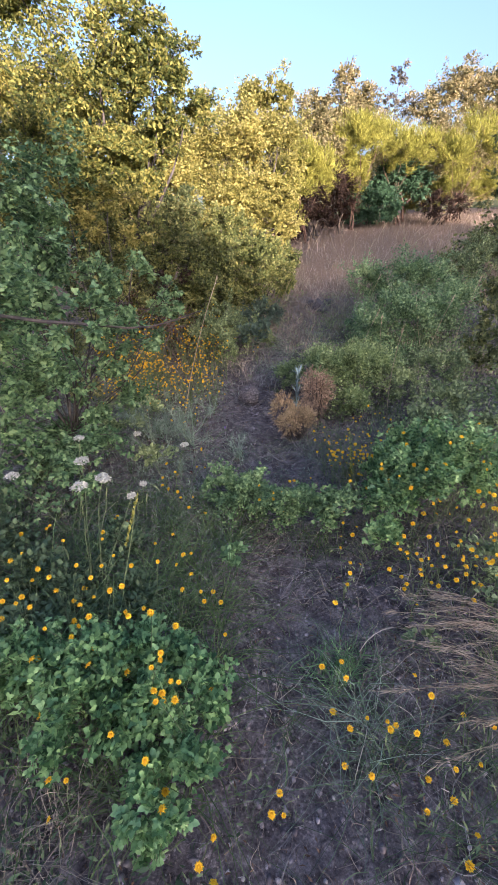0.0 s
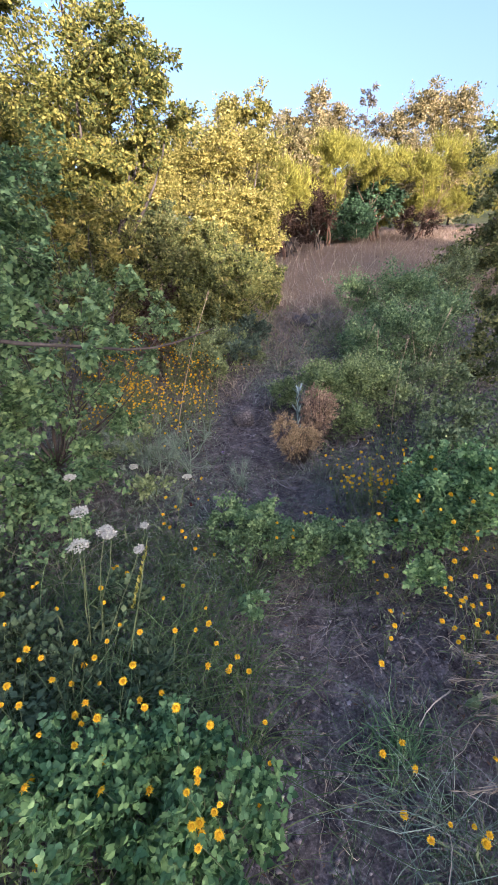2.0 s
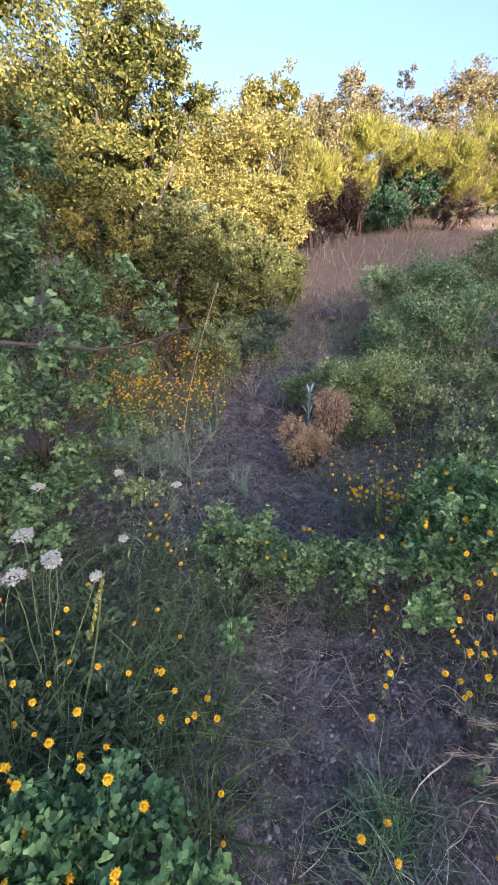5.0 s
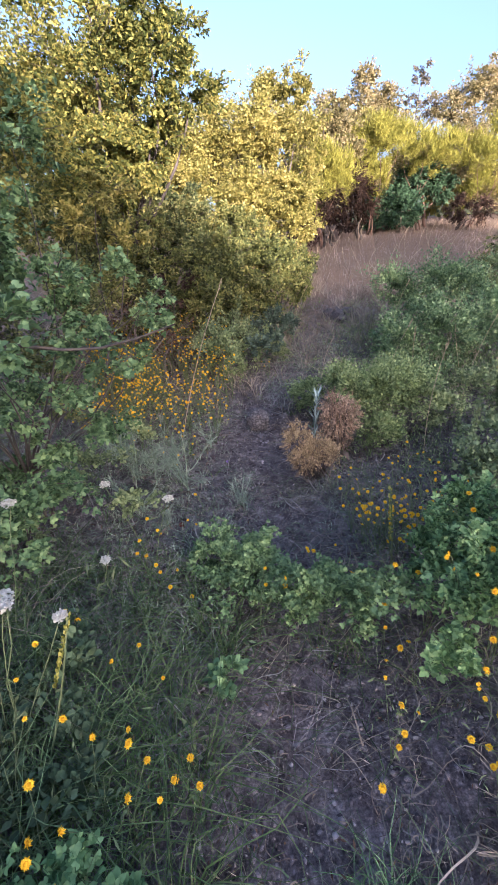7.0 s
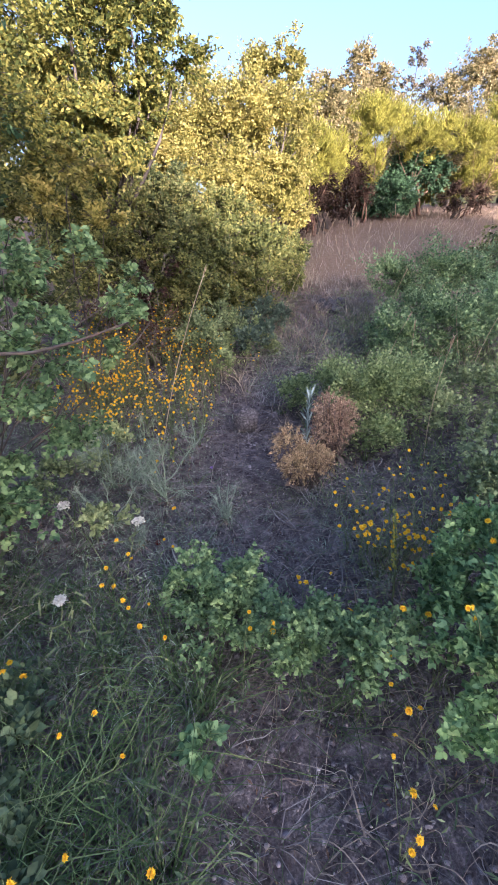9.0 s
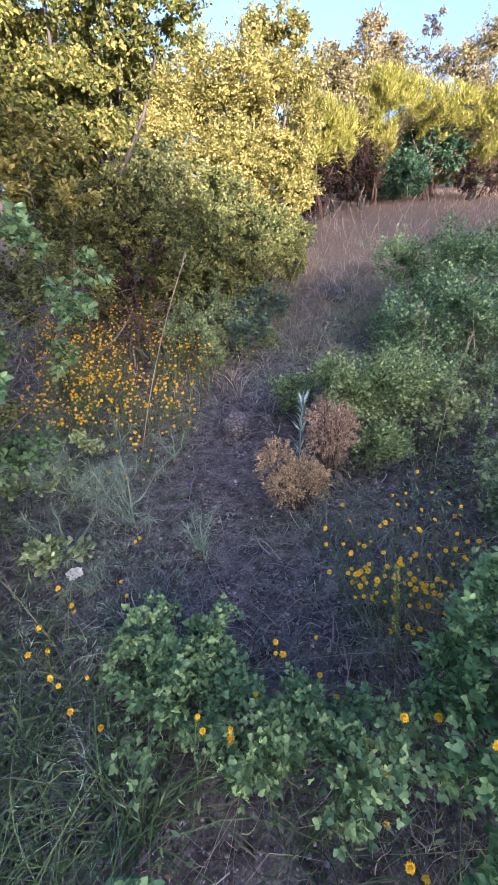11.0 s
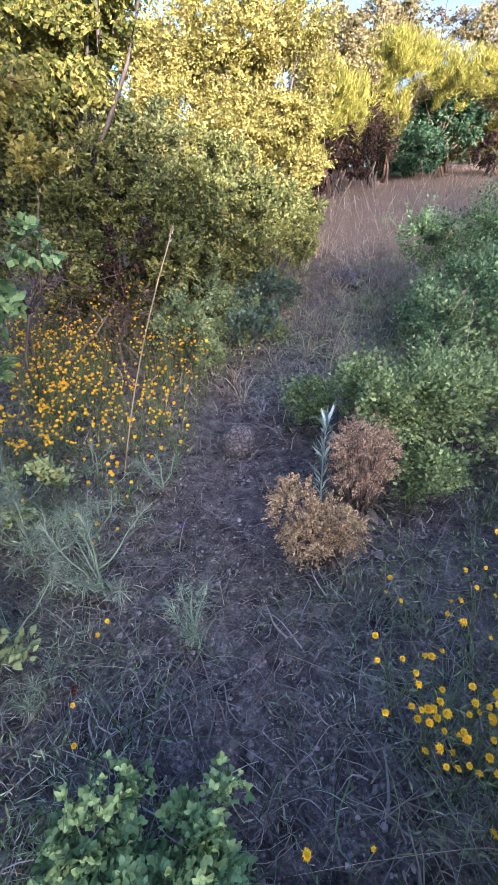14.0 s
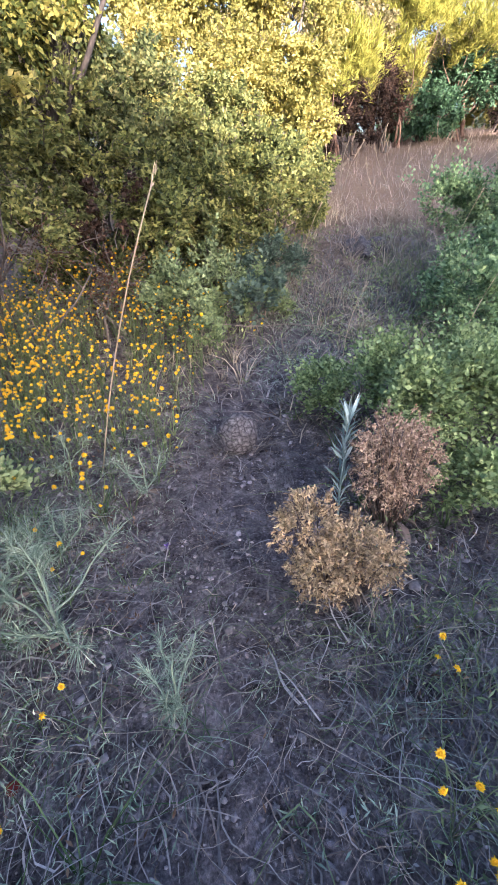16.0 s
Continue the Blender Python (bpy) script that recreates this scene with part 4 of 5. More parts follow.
def scatter(n, x0, x1, y0, y1, keep):
    """n points on the ground in a stretch of the plan, thinned by keep(x, y) in 0..1."""
    x, y = rng.uniform(x0, x1, n), rng.uniform(y0, y1, n)
    k = rng.random(n) < keep(x, y)
    x, y = x[k], y[k]
    return np.stack([x, y, ground_arr(x, y)], -1)


def patchy(x, y, f=1.6, s=0.0):
    return 0.5 + 0.5 * np.sin(f * x + 1.3 * np.sin(f * 1.7 * y + s)) * np.cos(f * 1.2 * y + s + np.sin(f * x))


def off_path(x, y, w=0.3):
    return 1 - np.exp(-((x - path_x(y)) / w) ** 2)


def way(n, turn=None, s=1.0):
    a = rng.uniform(0, 2 * np.pi, n) if turn is None else rng.normal(turn, 0.5, n)
    r = rng.uniform(0.2, 1.0, n) * s
    return np.stack([np.cos(a) * r, np.sin(a) * r, np.zeros(n)], -1)


def stuff(name, chunks, material, label, category):
    ob = new(name, mesh_from(name, chunks, material))
    return tagged(ob, label, category, kind="stuff")


def clumps(n, per, r, h, size, x0, x1, y0, y1, keep, wide=0.45):
    """Small leafy weeds: n clumps of per leaves each."""
    c = scatter(n, x0, x1, y0, y1, keep)
    q = np.repeat(c, per, axis=0)
    m = len(q)
    q = q + np.stack([rng.normal(0, r, m), rng.normal(0, r, m), h * rng.random(m) ** 1.4 + 0.004], -1)
    return leaves(q, rng.normal(0, 1, (m, 3)) + (0, 0, 0.5), size * rng.uniform(0.6, 1.4, m), wide)


def bare(x, y):
    """Falls away on the open soil in front of the dried plants."""
    return 1 - 0.93 * np.exp(-((x - 0.25) / 0.42) ** 2 - ((y - 3.0) / 0.8) ** 4)


def side(x, y, w=0.3):
    """0 on the bare path, 1 well off it."""
    return np.clip((np.abs(x - path_x(y)) - 0.1) / w, 0, 1)


def tussocks(n, per, r, length, width, bend, x0, x1, y0, y1, keep, segs=4, s=1.0):
    """Blades that spring in bunches from shared roots."""
    c = scatter(n, x0, x1, y0, y1, keep)
    k = rng.integers(per // 3, per + 1, len(c))
    q, size = np.repeat(c, k, axis=0), np.repeat(rng.uniform(0.5, 1.15, len(c)), k)
    a, d = rng.uniform(0, 2 * np.pi, len(q)), rng.uniform(0, 1, len(q))
    off = np.stack([np.cos(a), np.sin(a), np.zeros(len(q))], -1)
    return blades(q + off * d[:, None] * r, off * (0.25 + d[:, None]) * s, length * size * rng.uniform(0.4, 1.1, len(q)), width, bend, segs)


stuff("dry_grass", [tussocks(290, 14, 0.03, 0.28, 0.0034, 1.0, -2.2, 2.4, 0.2, 5.2, lambda x, y: bare(x, y) * side(x - 0.08, y, 0.4) * (0.35 + 0.65 * patchy(x, y)))], GREYSTRAW, "bunches of thin grey dry grass over dark soil", "grass")
stuff("dry_grass", [tussocks(150, 10, 0.05, 0.2, 0.003, 1.4, -1.6, -0.08, 1.9, 4.3, lambda x, y: 0.25 + 0.75 * patchy(x, y, 2.4), 6, 1.5)], GREYSTRAW, "tangled silvery dead stalks beside the path", "grass")
stuff("dry_grass", [tussocks(80, 8, 0.06, 0.2, 0.003, 1.6, -0.4, 1.3, 0.3, 4.8, lambda x, y: 0.5 + 0.5 * patchy(x, y, 2.9, 0.4), 5, 1.6)], STRAW, "thin curling straws across the bare path", "grass")
stuff("green_grass", [tussocks(150, 16, 0.03, 0.42, 0.006, 1.15, -1.4, -0.02, 1.15, 2.5, lambda x, y: side(x, y, 0.25) * (0.4 + 0.6 * patchy(x, y, 2.6, 2.0)), 7)], GRASS, "long arching grey-green grass in tangled bunches", "grass")
stuff("green_grass", [tussocks(520, 18, 0.03, 0.32, 0.005, 0.95, -2.6, 2.6, 0.2, 5.6, lambda x, y: bare(x, y) * side(x, y, 0.5) * (0.25 + 0.75 * patchy(x, y, 2.1, 1.0)))], GRASS, "green grass bunches among the weeds", "grass")
stuff("ground_weeds", [clumps(1100, 22, 0.045, 0.12, 0.029, -2.4, 0.1, 0.2, 2.6, lambda x, y: side(x, y, 0.45), 0.3)], DULLHERB, "low green weeds covering the soil", "weeds")
stuff("green_grass", [tussocks(70, 16, 0.03, 0.5, 0.0042, 1.25, -1.1, -0.08, 0.75, 1.9, lambda x, y: side(x, y, 0.2) * 0.9, 8)], GRASS, "long arching green grass over the herb bush", "grass")
stuff("daisy_stalks", [tussocks(190, 12, 0.05, 0.36, 0.0034, 0.9, 0.5, 1.8, 1.8, 3.4, lambda x, y: 0.4 + 0.6 * patchy(x, y, 2.7, 0.9), 6)], STEM, "thin green stalks standing round the daisies", "stalks")
stuff("daisy_stalks", [tussocks(120, 10, 0.05, 0.34, 0.003, 1.1, 0.45, 1.8, 1.8, 3.4, lambda x, y: 0.4 + 0.6 * patchy(x, y, 2.2, 2.4), 6)], GREYSTRAW, "thin grey dry stalks standing round the daisies", "stalks")
stuff("herb_stalks", [tussocks(130, 9, 0.05, 0.22, 0.0034, 1.0, -0.9, 0.3, 2.0, 3.3, lambda x, y: 0.3 + 0.7 * patchy(x, y, 3.2, 1.9), 6)], SILVER, "silvery thin stalks rising from the dead tangle", "stalks")
stuff("dry_grass", [tussocks(46, 16, 0.03, 0.42, 0.003, 1.3, 0.3, 1.3, 0.5, 1.35, lambda x, y: side(x, y, 0.15), 8)], DULLHERB, "long curling dull-green grass on the dirt", "grass")
stuff("ground_weeds", [clumps(750, 26, 0.05, 0.15, 0.038, -2.2, -0.1, 1.9, 5.0, lambda x, y: side(x, y, 0.35) * (0.3 + 0.7 * patchy(x, y, 2.2, 2)), 0.075)], SILVER, "fine silvery weeds on dark soil", "weeds")
stuff("ground_weeds", [clumps(1400, 22, 0.05, 0.18, 0.03, 0.5, 3.2, 0.3, 6.4, lambda x, y: bare(x, y) * side(x, y, 0.55) * (0.35 + 0.65 * patchy(x, y, 1.8, 3)), 0.22)], WEED, "dull-green weeds covering the soil", "weeds")
stuff("ground_weeds", [clumps(650, 12, 0.05, 0.06, 0.02, -1.5, 2.2, 0.3, 5.2, lambda x, y: 0.3 + 0.7 * side(x, y, 0.4), 0.28)], BROWN, "withered brown weeds and dead leaves", "weeds")
stuff("dry_grass", [tussocks(620, 14, 0.06, 0.27, 0.0085, 1.1, -0.3, 2.0, 4.9, 8.6, lambda x, y: 0.3 + 0.7 * patchy(x, y, 2.3, 1.5))], GREYSTRAW, "grey dry grass grown over the upper path", "grass")
stuff("ground_weeds", [clumps(800, 22, 0.06, 0.16, 0.042, -0.2, 2.1, 5.0, 8.6, lambda x, y: 0.15 + 0.85 * patchy(x, y, 2.0, 0.6) * side(x, y, 0.4), 0.22)], WEED, "low grey-green weeds along the upper path", "weeds")
stuff("ground_weeds", [clumps(380, 20, 0.05, 0.09, 0.036, 0.1, 1.3, 4.9, 7.2, lambda x, y: 0.3 + 0.7 * patchy(x, y, 3.0, 2.2), 0.16)], SILVER, "fine greyish weeds on the upper path", "weeds")
stuff("ground_weeds", [clumps(40, 20, 0.03, 0.07, 0.03, -0.2, 0.8, 2.5, 3.5, lambda x, y: 0.2 + 0.8 * patchy(x, y, 4.0, 1.1), 0.14)], SILVER, "fine greyish seedlings on bare soil", "weeds")
stuff("meadow_grass", [tussocks(420, 16, 0.05, 0.38, 0.010, 0.7, -0.6, 3.0, 4.9, 9.5, lambda x, y: np.clip(side(x, y, 0.5) + 0.25, 0, 1))], STRAW, "dry grass bunches along the path", "grass")
p = scatter(13000, -5, 7, 4.5, 12, lambda x, y: np.clip(side(x, y, 0.5) + 0.3, 0, 1) * (0.4 + 0.6 * patchy(x, y, 1.1, 2)))
stuff("meadow_grass", [blades(p[:8000], way(len(p[:8000])), rng.uniform(0.08, 0.27, len(p[:8000])), 0.009, 0.9, 2)], STRAW, "dry straw-coloured grass along the path", "grass")
p = scatter(13000, -3, 13, 8.0, 21, lambda x, y: 0.45 + 0.55 * patchy(x, y, 0.9, 3))
stuff("meadow_grass", [blades(p, way(len(p)), rng.uniform(0.12, 0.36, len(p)), 0.013, 0.7, 2)], PINKSTRAW, "fine pinkish-tan dry meadow grass", "grass")
p = scatter(14000, -1.0, 1.5, 0.3, 5.5, lambda x, y: np.exp(-((x - path_x(y)) / 0.55) ** 2) * 0.8 + 0.2)
a = way(len(p))
a[:, 2] = rng.normal(0, 0.12, len(p))
p[:, 2] += 0.004
stuff("straw_litter", [leaves(p[:3600], a[:3600], rng.uniform(0.012, 0.06, len(p[:3600])), 0.035, LEAF_FAR)], STRAW, "broken straw lying on the dirt", "litter")
stuff("leaf_litter", [leaves(p[5500:], a[5500:], rng.uniform(0.005, 0.014, len(p[5500:])), 0.5, LEAF_FAR)], GREYSTRAW, "pale crumbs of dry leaves on the dirt", "litter")


def strands(p, length, width, rise, wave=0.22, segs=6):
    """Fallen curly stems: thin ribbons that wind over the ground."""
    n = len(p)
    s = np.linspace(0, 1, segs + 1)
    a = rng.uniform(0, 6.28, (n, 1))
    f, ph = rng.uniform(2, 7, (n, 1)), rng.uniform(0, 6.28, (n, 1))
    sway = wave * (np.sin(f * s + ph) - np.sin(ph)) * rng.uniform(0.2, 1.6, (n, 1))
    x = np.cos(a) * s - np.sin(a) * sway
    y = np.sin(a) * s + np.cos(a) * sway
    z = 0.005 + rise * np.sin(np.pi * s) * rng.random((n, 1)) + rise * 0.8 * s * rng.random((n, 1)) ** 3
    c = p[:, None] + np.stack([x * length[:, None], y * length[:, None], z], -1)
    side_way = np.stack([-np.sin(a), np.cos(a), np.zeros_like(a)], -1) + rng.normal(0, 0.5, (n, 1, 3))
    w = side_way * (width * (1 - 0.6 * s))[None, :, None] / 2
    v = np.stack([c - w, c + w], 2).reshape(n, -1, 3)
    q = np.arange(segs) * 2
    t = np.concatenate([np.stack([q, q + 1, q + 2], -1), np.stack([q + 1, q + 3, q + 2], -1)])
    t = t[None] + (np.arange(n) * 2 * (segs + 1))[:, None, None]
    return v.reshape(-1, 3), t.reshape(-1, 3)


for count, lo, hi, w, rise, mat, label, x0, x1, y0, y1 in (
        (1800, 0.03, 0.12, 0.002, 0.012, GREYSTRAW, "grey curled stems lying on the soil", -1.2, 1.6, 0.3, 5.0),
        (2600, 0.03, 0.13, 0.0026, 0.012, DRYSTEM, "dark brown broken stems lying on the soil", -1.2, 1.6, 0.3, 5.0),
        (1100, 0.03, 0.10, 0.0022, 0.010, PALESTRAW, "pale straw bits lying on the soil", -0.6, 1.5, 0.3, 5.0),
        (1400, 0.08, 0.24, 0.0026, 0.09, GREYSTRAW, "tangle of dead grey curling stems", -1.6, 0.05, 1.7, 4.0),
        (650, 0.05, 0.2, 0.0026, 0.05, GREYSTRAW, "grey dead stems strewn on bare soil", -0.3, 0.95, 2.4, 3.7),
        (560, 0.08, 0.24, 0.0042, 0.05, GREYSTRAW, "pale bent stems over the soil round the boulder", -0.7, 1.3, 2.5, 5.0),
        (900, 0.10, 0.30, 0.0026, 0.10, DULLHERB, "thin green winding stems over the soil", -1.4, 1.5, 0.8, 3.6),
        (600, 0.10, 0.28, 0.0032, 0.10, STRAW, "thin arching straws beside the daisies", 0.35, 1.5, 0.7, 3.4)):
    q = scatter(count, x0, x1, y0, y1, lambda x, y: 0.45 + 0.55 * patchy(x, y, 3.1, count * 0.01))
    stuff("stem_litter", [strands(q, rng.uniform(lo, hi, len(q)), w, rise)], mat, label, "litter")


def pebble_shape():
    bm = bmesh.new()
    bmesh.ops.create_icosphere(bm, subdivisions=1, radius=1)
    v = np.array([q.co[:] for q in bm.verts])
    t = np.array([[q.index for q in f.verts] for f in bm.faces])
    bm.free()
    return v, t


PV, PT = pebble_shape()
p = scatter(4200, -1.0, 1.8, 0.3, 5.2, lambda x, y: np.exp(-((x - path_x(y)) / 0.7) ** 2) * 0.85 + 0.15)
r = 0.003 + 0.009 * rng.random(len(p)) ** 3
squash = rng.uniform(0.55, 1.2, (len(p), 1, 3))
v = p[:, None] + PV[None] * squash * r[:, None, None] * rng.uniform(0.8, 1.2, (len(p), len(PV), 1))
t = PT[None] + (np.arange(len(p)) * len(PV))[:, None, None]
p2 = scatter(14500, -1.4, 1.7, 0.3, 5.0, lambda x, y: np.exp(-((x - path_x(y)) / 0.75) ** 2) * 0.75 + 0.22)
r2 = 0.0028 + 0.013 * rng.random(len(p2)) ** 3
big = [k for k in np.argsort(-r2) if 0.7 < p2[k, 1] < 3.6 and abs(p2[k, 0] - path_x(p2[k, 1])) < 0.5][:300]
clod_meshes = [mesh_from("clod", [(PV * rng.uniform(0.6, 1.25, (1, 3)) * (1, 1, 0.75) * rng.uniform(0.7, 1.28, (len(PV), 1)), PT)], CLOD) for _ in range(8)]
for n, k in enumerate(big):
    clod = new("clod", clod_meshes[n % 8])
    clod.parent, clod.location, clod.scale, clod.rotation_euler = ground, p2[k], (r2[k],) * 3, (0, 0, n)
p2, r2 = np.delete(p2, big, axis=0), np.delete(r2, big)
v2 = p2[:, None] + PV[None] * rng.uniform(0.5, 1.3, (len(p2), 1, 3)) * (1, 1, 0.75) * r2[:, None, None] * rng.uniform(0.68, 1.3, (len(p2), len(PV), 1))
t2 = PT[None] + (np.arange(len(p2)) * len(PV))[:, None, None]
stuff("clods", [(v2.reshape(-1, 3), t2.reshape(-1, 3))], CLOD, "crumbly clods of dry grey soil", "soil")
stuff("grit", [(v.reshape(-1, 3), t.reshape(-1, 3))], PEBBLE, "small grey grit and clods on the dirt path", "gravel")


def stone(x, y, r, name="stone", label="small pale grey stone half sunk in dirt", sub=2, flat=0.6, mat=None, amp=0.45, f=1.5):
    bm = bmesh.new()
    bmesh.ops.create_icosphere(bm, subdivisions=sub, radius=1)
    s = Vector((x * 7, y * 5, r * 90))
    for q in bm.verts:
        k = 1 + amp * noise.noise(q.co * f + s) + 0.3 * amp * noise.noise(q.co * f * 3.3 + s)
        q.co = Vector((q.co.x * k, q.co.y * k, q.co.z * k * flat)) * r
    me = bpy.data.meshes.new(name)
    bm.to_mesh(me)
    bm.free()
    me.polygons.foreach_set("use_smooth", np.ones(len(me.polygons), dtype=bool))
    me.materials.append(mat or STONE)
    ob = new(name, me)
    ob.location = (x, y, ground_z(x, y) + r * flat * (0.72 if r > 0.105 and flat > 1.0 else 0.35))
    ob.rotation_euler = (0, 0, x * 9)
    return tagged(ob, label, "stone", "stones on the path" if name == "stone" else "")


for x, y, r in ((0.05, 3.36, 0.022), (0.69, 3.52, 0.026), (0.62, 3.62, 0.018), (0.27, 3.05, 0.016), (0.32, 2.98, 0.012), (0.56, 3.3, 0.016), (0.2, 2.9, 0.013), (0.82, 3.15, 0.018),
                (0.1, 1.6, 0.014), (0.3, 1.45, 0.012), (0.22, 1.2, 0.013), (0.05, 1.25, 0.015), (0.36, 1.7, 0.012), (-0.05, 0.95, 0.016), (0.16, 0.9, 0.012), (0.75, 3.75, 0.02),
                (0.15, 2.75, 0.017), (-0.2, 2.95, 0.014), (0.5, 2.7, 0.014), (0.4, 1.0, 0.013), (0.86, 3.4, 0.015), (-0.12, 3.55, 0.012), (0.24, 4.25, 0.016), (0.12, 5.1, 0.018)):
    stone(x, y, r * 0.8, flat=0.75, amp=0.7)
stone(0.01, 4.46, 0.112, "boulder", "rounded grey boulder with cracked surface on the dirt", 5, 1.05, BOULDER, 0.16, 1.5)
for x, y, r in ((1.25, 7.95, 0.13), (1.42, 8.02, 0.11), (1.1, 8.05, 0.1), (1.3, 7.8, 0.08)):
    stone(x, y, r, "boulder", "dark grey rough stone lying in dry grass by the path", 3, 0.95, BOULDER, 0.6)

# ---- flowers ----
rng = np.random.default_rng(15)


def head_meshes():
    k, ring = 18, []
    for i in range(k):
        a0 = 2 * np.pi * i / k
        for s0, s1, w0, w1, z0, z1 in ((0.3, 0.75, 0.09, 0.15, 0.16, 0.12 + 0.1 * (i % 3)), (0.75, 1.12 - 0.16 * (i % 2), 0.15, 0.06, 0.12 + 0.1 * (i % 3), -0.12 + 0.14 * (i % 4))):
            c, s = math.cos(a0), math.sin(a0)
            ring.append(np.array([(c * s0 - s * w0, s * s0 + c * w0, z0), (c * s0 + s * w0, s * s0 - c * w0, z0), (c * s1 - s * w1, s * s1 + c * w1, z1), (c * s1 + s * w1, s * s1 - c * w1, z1)]))
    v = np.concatenate(ring)
    t = np.concatenate([np.array([(0, 1, 2), (1, 3, 2)]) + 4 * i for i in range(len(ring))])
    petals = mesh_from("flower_head", [(v, t)], PETAL)
    dv, dt = [(0, 0, 0.42)], []
    for s, z in ((0.28, 0.38), (0.46, 0.26), (0.5, 0.1)):
        dv += [(s * math.cos(2 * math.pi * i / 10), s * math.sin(2 * math.pi * i / 10), z) for i in range(10)]
    for i in range(10):
        j = (i + 1) % 10
        dt += [(0, 1 + i, 1 + j)]
        for q in (0, 10):
            dt += [(1 + q + i, 11 + q + i, 1 + q + j), (1 + q + j, 11 + q + i, 11 + q + j)]
    disc = mesh_from("disc", [(np.array(dv, float), np.array(dt))], DISC)
    whole = mesh_from("flower_head", [(v, t), (np.array(dv, float), np.array(dt))], PETAL)
    return petals, disc, whole


HEAD, HEART, WHOLE = head_meshes()
FLOWER = "slender yellow daisy with round golden heads on thin stalks"


def daisy(x, y, n, h, spread, group, size=0.0118, lean=(0, 0), disc=True, leafy=14):
    root = thing("yellow_daisy", x, y, FLOWER, "flower", group)
    for i in range(n):
        a, d = rng.uniform(0, 6.28), spread * rng.uniform(0.15, 1)
        tip = np.array([math.cos(a) * d + lean[0], math.sin(a) * d + lean[1], h * rng.uniform(0.6, 1.1)])
        part("stem", [tube(curve_pts((0, 0, -0.01), tip, (-tip[0] * 0.12, -tip[1] * 0.12, h * 0.1), 5, 0.004), 0.0017, 0.0012, 3)], STEM, root)
        hd = new("flower_head", HEAD if disc else WHOLE)
        hd.parent, hd.location = root, tip
        s = size * rng.uniform(0.6, 1.1)
        hd.scale = (s, s, s * rng.uniform(0.8, 1.6) * (1 if disc else 1.7))
        hd.rotation_euler = (rng.normal(0.5, 0.4), rng.normal(0, 0.4), 0)
        if disc:
            dc = new("disc", HEART)
            dc.parent = hd
    if leafy:
        p = np.stack([rng.normal(0, spread * 0.4, leafy), rng.normal(0, spread * 0.4, leafy), rng.uniform(0.01, h * 0.5, leafy)], -1)
        tagged(part("leaves", [leaves(p, rng.normal(0, 1, (leafy, 3)) + (0, 0, 0.5), rng.uniform(0.02, 0.05, leafy), 0.14)], WEED, root), kind="stuff")


def patch(pts, group, **kw):
    for x, y, n, h, s in pts:
        daisy(x, y, n, h, s, group, **kw)


patch([(-0.32, 0.92, 4, 0.42, 0.16), (-0.14, 0.86, 3, 0.42, 0.12), (-0.55, 1.0, 4, 0.4, 0.16), (-0.75, 1.15, 4, 0.42, 0.18), (-0.45, 1.25, 5, 0.42, 0.2), (-0.28, 1.35, 4, 0.36, 0.18),
       (-0.62, 1.4, 5, 0.4, 0.2), (-0.95, 1.4, 4, 0.4, 0.2), (-0.15, 1.1, 3, 0.3, 0.14), (-0.2, 0.7, 3, 0.25, 0.12), (-0.12, 0.62, 3, 0.16, 0.1), (-0.5, 0.7, 3, 0.22, 0.14),
       (-0.4, 1.75, 3, 0.28, 0.2), (-0.7, 1.95, 4, 0.3, 0.22), (-0.28, 2.3, 4, 0.14, 0.16), (-0.5, 2.4, 3, 0.2, 0.2), (-1.0, 1.75, 3, 0.35, 0.2), (-0.12, 1.55, 3, 0.2, 0.14), (-0.3, 1.0, 4, 0.5, 0.14), (-0.22, 0.95, 4, 0.5, 0.1), (-0.5, 1.12, 5, 0.5, 0.2), (-0.38, 1.4, 5, 0.48, 0.2),
       (-0.7, 1.3, 5, 0.46, 0.2), (-0.85, 1.25, 4, 0.46, 0.18)], "daisies by the herb bush", size=0.0115)
patch([(0.48, 1.6, 5, 0.2, 0.16), (0.66, 1.75, 5, 0.26, 0.18), (0.8, 1.55, 6, 0.3, 0.2), (0.95, 1.65, 7, 0.34, 0.22), (1.1, 1.8, 7, 0.38, 0.22), (1.15, 1.5, 7, 0.32, 0.22), (1.3, 1.9, 6, 0.45, 0.24),
       (1.35, 1.55, 6, 0.32, 0.22), (0.9, 1.9, 5, 0.55, 0.2), (1.1, 2.1, 6, 0.62, 0.25), (0.75, 2.1, 4, 0.42, 0.2), (1.3, 2.3, 5, 0.6, 0.25), (0.4, 0.95, 5, 0.14, 0.16), (0.5, 0.85, 5, 0.13, 0.18),
       (0.62, 0.95, 4, 0.14, 0.16), (0.36, 1.1, 3, 0.16, 0.14), (0.75, 0.85, 4, 0.14, 0.16), (0.62, 0.7, 4, 0.12, 0.14), (0.15, 0.75, 3, 0.1, 0.1), (0.2, 2.15, 3, 0.3, 0.16), (0.05, 2.1, 3, 0.34, 0.14),
